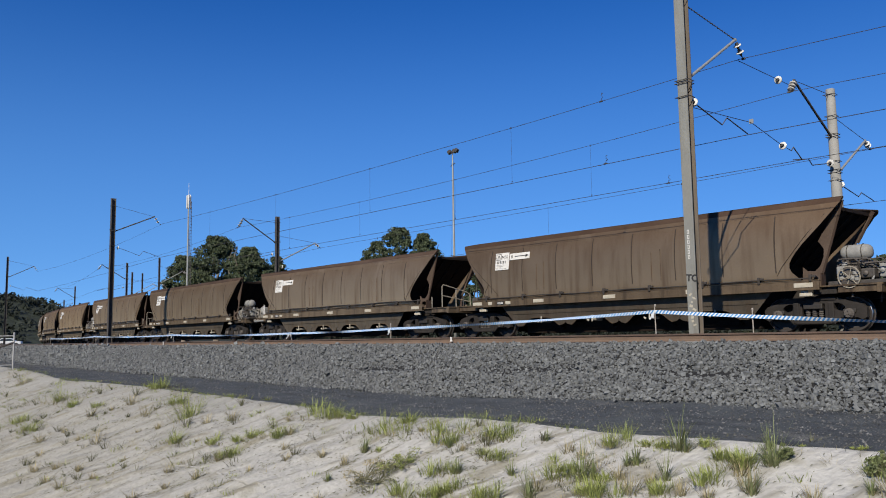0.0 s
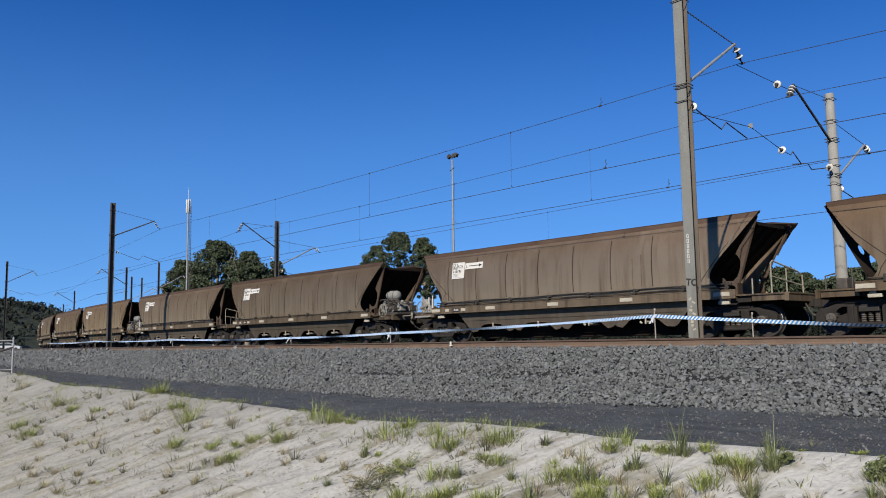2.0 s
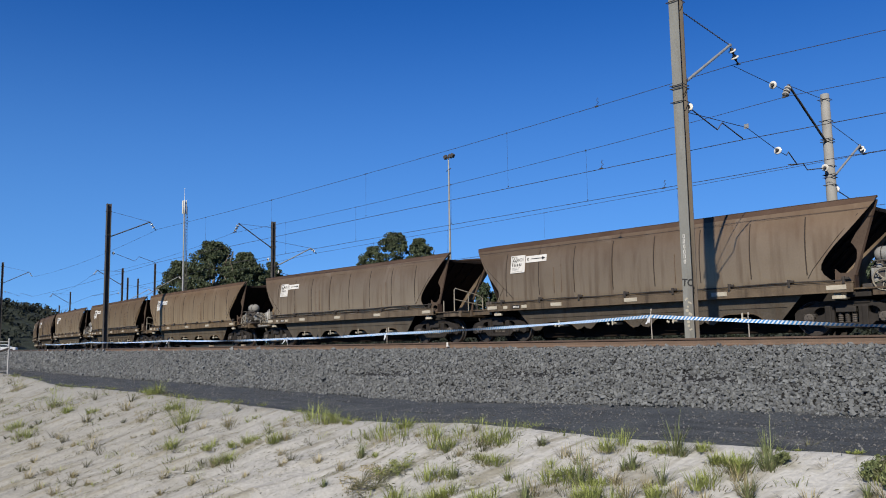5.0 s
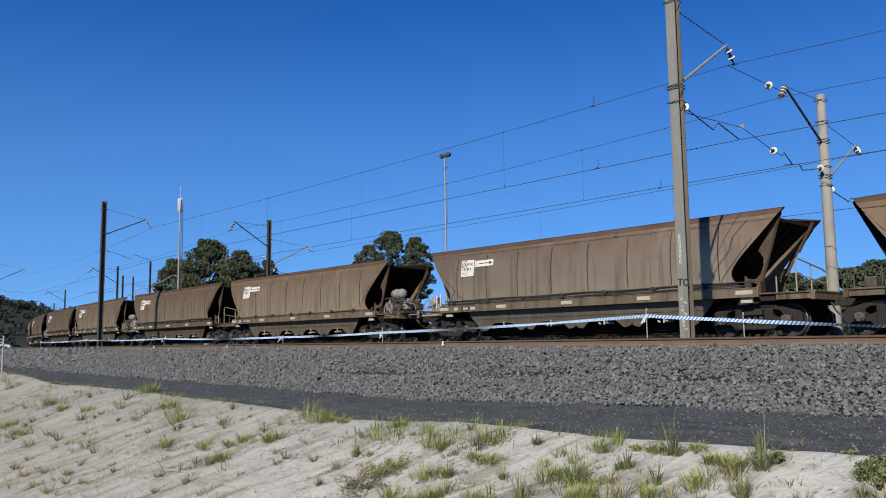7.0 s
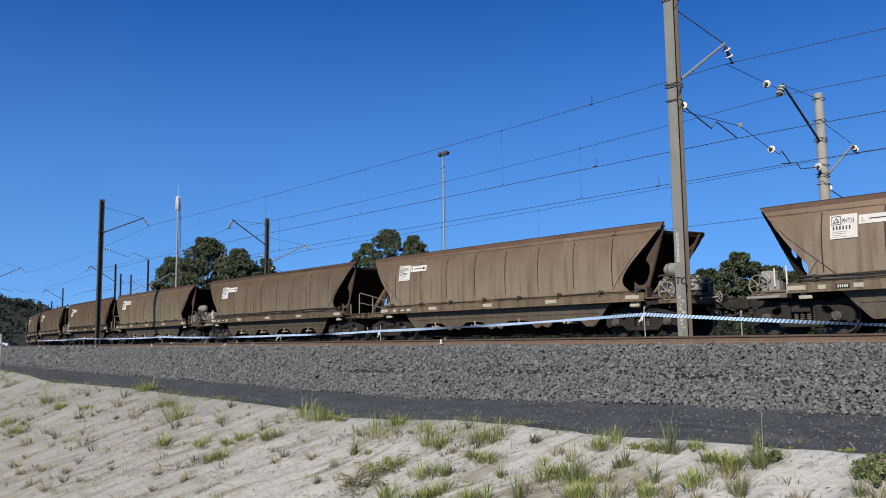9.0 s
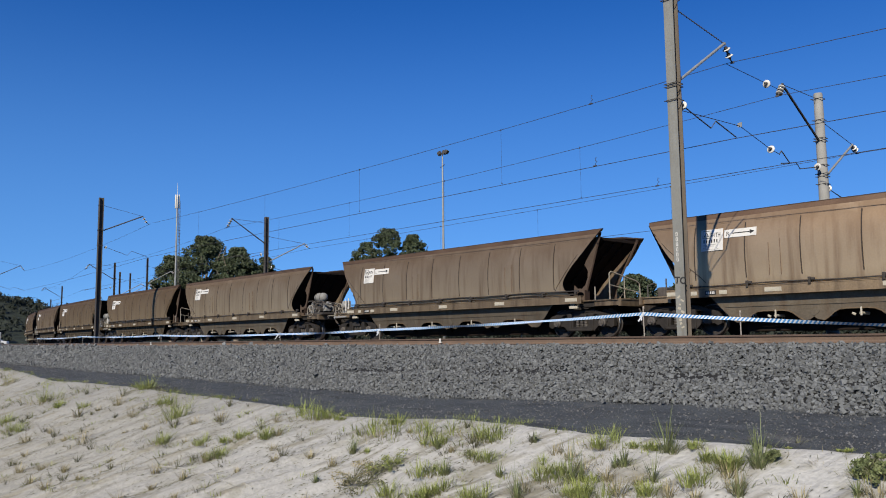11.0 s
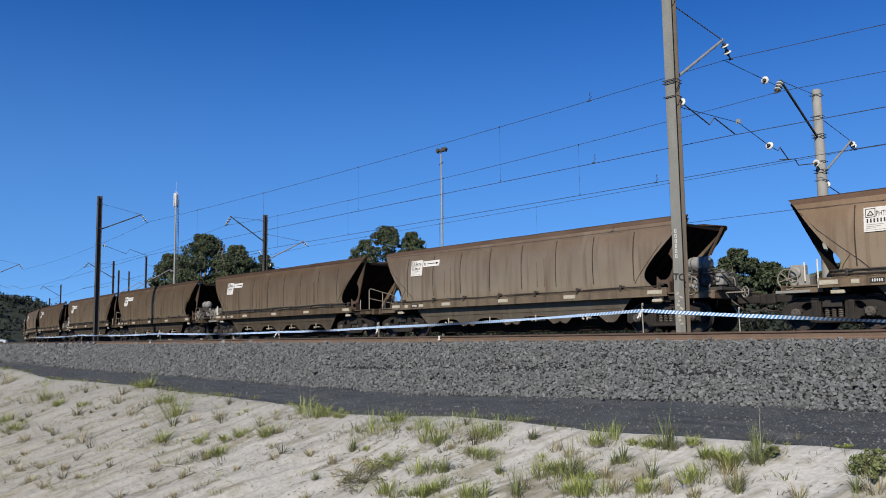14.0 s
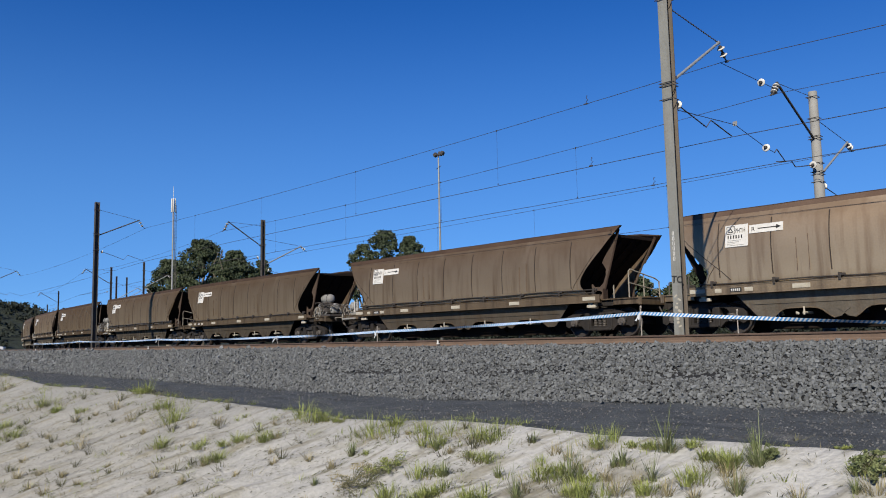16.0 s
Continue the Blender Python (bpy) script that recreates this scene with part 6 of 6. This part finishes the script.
def hills():
    """Wooded ridge far along the line."""
    xs = np.linspace(-900, -380, 60)
    v, f = [], []
    rng = np.random.default_rng(51)
    for i, x in enumerate(xs):
        for j in range(24):
            yy = 20 + j * 14.0
            e = math.exp(-((yy - 120) / 105) ** 2)
            side = min(1.0, max(0.0, (x + 900) / 120)) * min(1.0, max(0.0, (-385 - x) / 150))
            z = 0.8 + (34 * e * side) * (0.85 + 0.25 * noise.noise(Vector((x * 0.012, yy * 0.02, 1)))) + 2.2 * side * noise.noise(Vector((x * 0.12, yy * 0.13, 4)))
            v.append((x, yy, z if side > 0 else 0.5))
    for i in range(59):
        for j in range(23):
            f.append((i * 24 + j, (i + 1) * 24 + j, (i + 1) * 24 + j + 1, i * 24 + j + 1))
    ob = tagged(new("hill", mesh_np("hill", v, f, M["hill"])), "low wooded hill far along the line", "hill", kind="structure")
    cen = []
    vv = np.array(v)
    for i in rng.integers(0, len(v), 3600):
        if vv[i, 2] > 3:
            r = rng.uniform(1.8, 4.0)
            cen.append((vv[i, 0] + rng.uniform(-5, 5), vv[i, 1] + rng.uniform(-5, 5), vv[i, 2] + r * 0.5, r))
    lv, lf = [], []
    leaf_cloud(rng, cen, 30, 1.1, lv, lf)
    tagged(new("hill_woods", mesh_np("woods", lv, lf, M["leaf_far"])), "dense woods covering the far hill", "woods", kind="stuff")


hills()

# a pale cord half buried along the bank
bm = bmesh.new()
run = []
for i in range(57):
    x = -27.1 + i * 0.25
    off = 7.98 - 0.031 * (x + 27.1) + 0.05 * math.sin(x * 1.9)
    run.append((x, line(x, off)[1], ground_z(x, off) + 0.008))
chain(bm, run, 0.022, n=6)
thing("cord", "pale cord half buried in the sand", "cord", bm=bm, mat=M["sand"])

_rng = np.random.default_rng(61)
for x, off, w, lf, mat, label in ((-10.84, 8.34, 0.9, 0.02, "twig", "dark creeping weed sprawling over the sand"), (-11.27, 8.4, 0.8, 0.02, "drygrass", "straw-brown creeping weed sprawling over the sand"), (-10.78, 8.77, 0.7, 0.018, "grass", "olive creeping weed on the sand"),
                                  (-3.74, 10.14, 0.36, 0.025, "reed", "broad-leaved green weed at the bank's rim"), (-3.62, 9.92, 0.36, 0.025, "reed", "broad-leaved green weed at the bank's rim"), (-4.90, 10.15, 0.2, 0.028, "reed", "broad-leaved green weed at the bank's rim")):
    weed(_rng, x, off, w, lf, M[mat], label)

# ---------------------------------------------------------------- masts
mast = thing("light_mast", "slim pale yard-lighting mast with floodlights on top", "light mast", pose(-54.4, 50.5, 0.85))
bm = bmesh.new()
lathe(bm, [(0.15, 0), (0.13, 3), (0.07, 17.4), (0.065, 17.5)], n=16)
part("pole", bm, M["galv"], mast, smooth=True)
bm = bmesh.new()
rod(bm, (-0.6, 0.3, 16.6), (0.6, -0.3, 16.6), 0.04, n=6)
rod(bm, (0, 0, 17.4), (0, 0, 18.0), 0.05, n=6)
rod(bm, (-0.4, 0, 17.7), (0.5, 0, 17.7), 0.04, n=6)
part("crossbar", bm, M["armdark"], mast)
for dx, ry in ((-0.4, -30), (0.25, 35), (0.55, 35)):
    bm = bmesh.new()
    box(bm, (dx, 0, 17.85), (0.34, 0.30, 0.34), Matrix.Rotation(radians(ry), 3, "Y"), bevel=0.04)
    part("floodlight", bm, M["armdark"], mast, "dark floodlight head")

tower = thing("radio_tower", "grey lattice-sided radio pole with white antennas on top", "radio tower", pose(-99.2, 45.6, 1.0))
bm = bmesh.new()
lathe(bm, [(0.16, 0), (0.12, 6), (0.09, 18.2), (0.08, 18.3)], n=16)
part("pole", bm, M["galv"], tower, smooth=True)
bm = bmesh.new()
for dy in (0.22, 0.44):
    rod(bm, (0.15, dy, 0), (0.1, dy * 0.8, 18.6), 0.03, n=6)
for i in range(44):
    rod(bm, (0.15, 0.21, 0.4 * i + 0.4), (0.12, 0.43, 0.4 * i + 0.4), 0.025, n=5)
part("ladder", bm, M["armdark"], tower, "dark climbing ladder")
for dx, dy in ((-0.18, -0.12), (0.16, -0.06), (0.06, 0.22)):
    bm = bmesh.new()
    lathe(bm, [(0.04, 17.6), (0.095, 17.7), (0.095, 19.3), (0.04, 19.45)], Matrix.Translation((dx, dy, 0)), n=12)
    part("antenna", bm, M["white"], tower, "white tubular antenna", smooth=True)
bm = bmesh.new()
rod(bm, (0, 0, 18.3), (0, 0, 21.0), 0.035, 0.02, n=6)
part("whip", bm, M["white"], tower)

bm = bmesh.new()
rod(bm, (0, 0, -0.2), (0.02, 0, 2.75), 0.03, 0.025, n=10)
lathe(bm, [(0.036, 2.70), (0.036, 2.78), (0.02, 2.80)], Matrix.Translation((0.02, 0, 0)), n=10)
thing("marker_post", "slim pale post standing behind the train", "marker post", pose(-23.25, 26.0, 1.36), bm=bm, mat=M["galv"])

# ---------------------------------------------------------------- fence and parked vehicle at the end of the bank
fence = thing("pipe_fence", "white pipe fence post with a top rail on the sand", "fence", pose(-42.9, 11.1, 0.35))
bm = bmesh.new()
rod(bm, (0, 0, -0.2), (0.04, 0, 1.72), 0.04, n=10)
lathe(bm, [(0.048, 1.69), (0.048, 1.75), (0.02, 1.79)], Matrix.Translation((0.04, 0, 0)), n=10)
part("post", bm, M["whitepipe"], fence)
bm = bmesh.new()
rod(bm, (0.04, 0, 1.62), (-0.6, -3.2, 1.60), 0.025, n=8)
part("top_rail", bm, M["whitepipe"], fence)
bm = bmesh.new()
rod(bm, (0.02, 0, 0.25), (-0.7, -3.2, 0.2), 0.02, n=8)
part("bottom_rail", bm, M["whitepipe"], fence)
bm = bmesh.new()
chain(bm, [(0.03, 0, 1.3), (-0.2, -1.0, 0.95), (-0.4, -2.0, 0.75), (-0.6, -3.2, 0.7)], 0.05, n=6)
part("cable", bm, M["pipe"], fence, "slack black cable")

car = thing("parked_car", "white parked utility car beside the line", "car", pose(-196.0, 50.0, 1.30, 0, 0, 62))
bm = bmesh.new()
prism(bm, [(-2.3, 0.35), (2.3, 0.35), (2.35, 0.75), (2.2, 0.95), (1.1, 1.05), (0.4, 1.65), (-1.6, 1.68), (-2.1, 1.05), (-2.35, 0.9)], "y", -0.9, 0.9)
bmesh.ops.bevel(bm, geom=bm.edges[:], offset=0.06, segments=2, affect="EDGES")
part("body", bm, M["carpaint"], car)
for sy in (-1, 1):
    bm = bmesh.new()
    prism(bm, [(0.95, 1.06), (0.38, 1.55), (-1.5, 1.58), (-1.9, 1.08)], "y", sy * 0.905 - 0.004, sy * 0.905 + 0.004)
    part("window", bm, M["carglass"], car)
    for x in (-1.45, 1.45):
        bm = bmesh.new()
        lathe(bm, [(0.18, -0.11), (0.33, -0.11), (0.35, -0.06), (0.35, 0.06), (0.33, 0.11), (0.18, 0.11)], Matrix.Translation((x, sy * 0.82, 0.35)) @ Matrix.Rotation(radians(90), 4, "X"), n=18)
        part("wheel", bm, M["tyre"], car)


# ---------------------------------------------------------------- the lineside's unit
# The bank, posts, wires and tape above are laid out in a unit of 0.845 m about the standpoint.
UNIT = Matrix.Translation(EYE) @ Matrix.Scale(0.845, 4) @ Matrix.Translation(-Vector(EYE))
LINESIDE = {"ground", "ballast", "marker", "catenary post", "overhead wire", "wire clip", "stake", "barrier tape", "grass tuft", "grass", "twigs", "plant litter", "weed", "fence", "cord"}
for ob in list(scene.objects):
    if ob.parent is None and (ob.get("category", "") in LINESIDE or ob.name == "track_1"):
        ob.matrix_basis = UNIT @ ob.matrix_basis

# ---------------------------------------------------------------- what moves
def motions():
    radius = 0.46
    for wagon, k, kind in TRAIN:
        rows = []
        for i in range(17):
            t = float(i)
            rows.append((t, on_train_track(BEND_X0 + SPEED * t + 0.5 * SLOW * t * t - PITCH * k + CENTRE[kind])))
        walk(wagon, rows)
        if k > 8:
            continue
        for b in wagon.children:
            for w in b.children:
                if w.name.startswith("wheelset"):
                    x = w.matrix_basis.translation.x
                    turns = []
                    for i in range(161):
                        t = i * 0.1
                        a = (SPEED * t + 0.5 * SLOW * t * t) / radius
                        turns.append((t, Matrix.Translation((x, 0, 0.46)) @ Matrix.Rotation(a, 4, "Y")))
                    walk(w, turns)


motions()
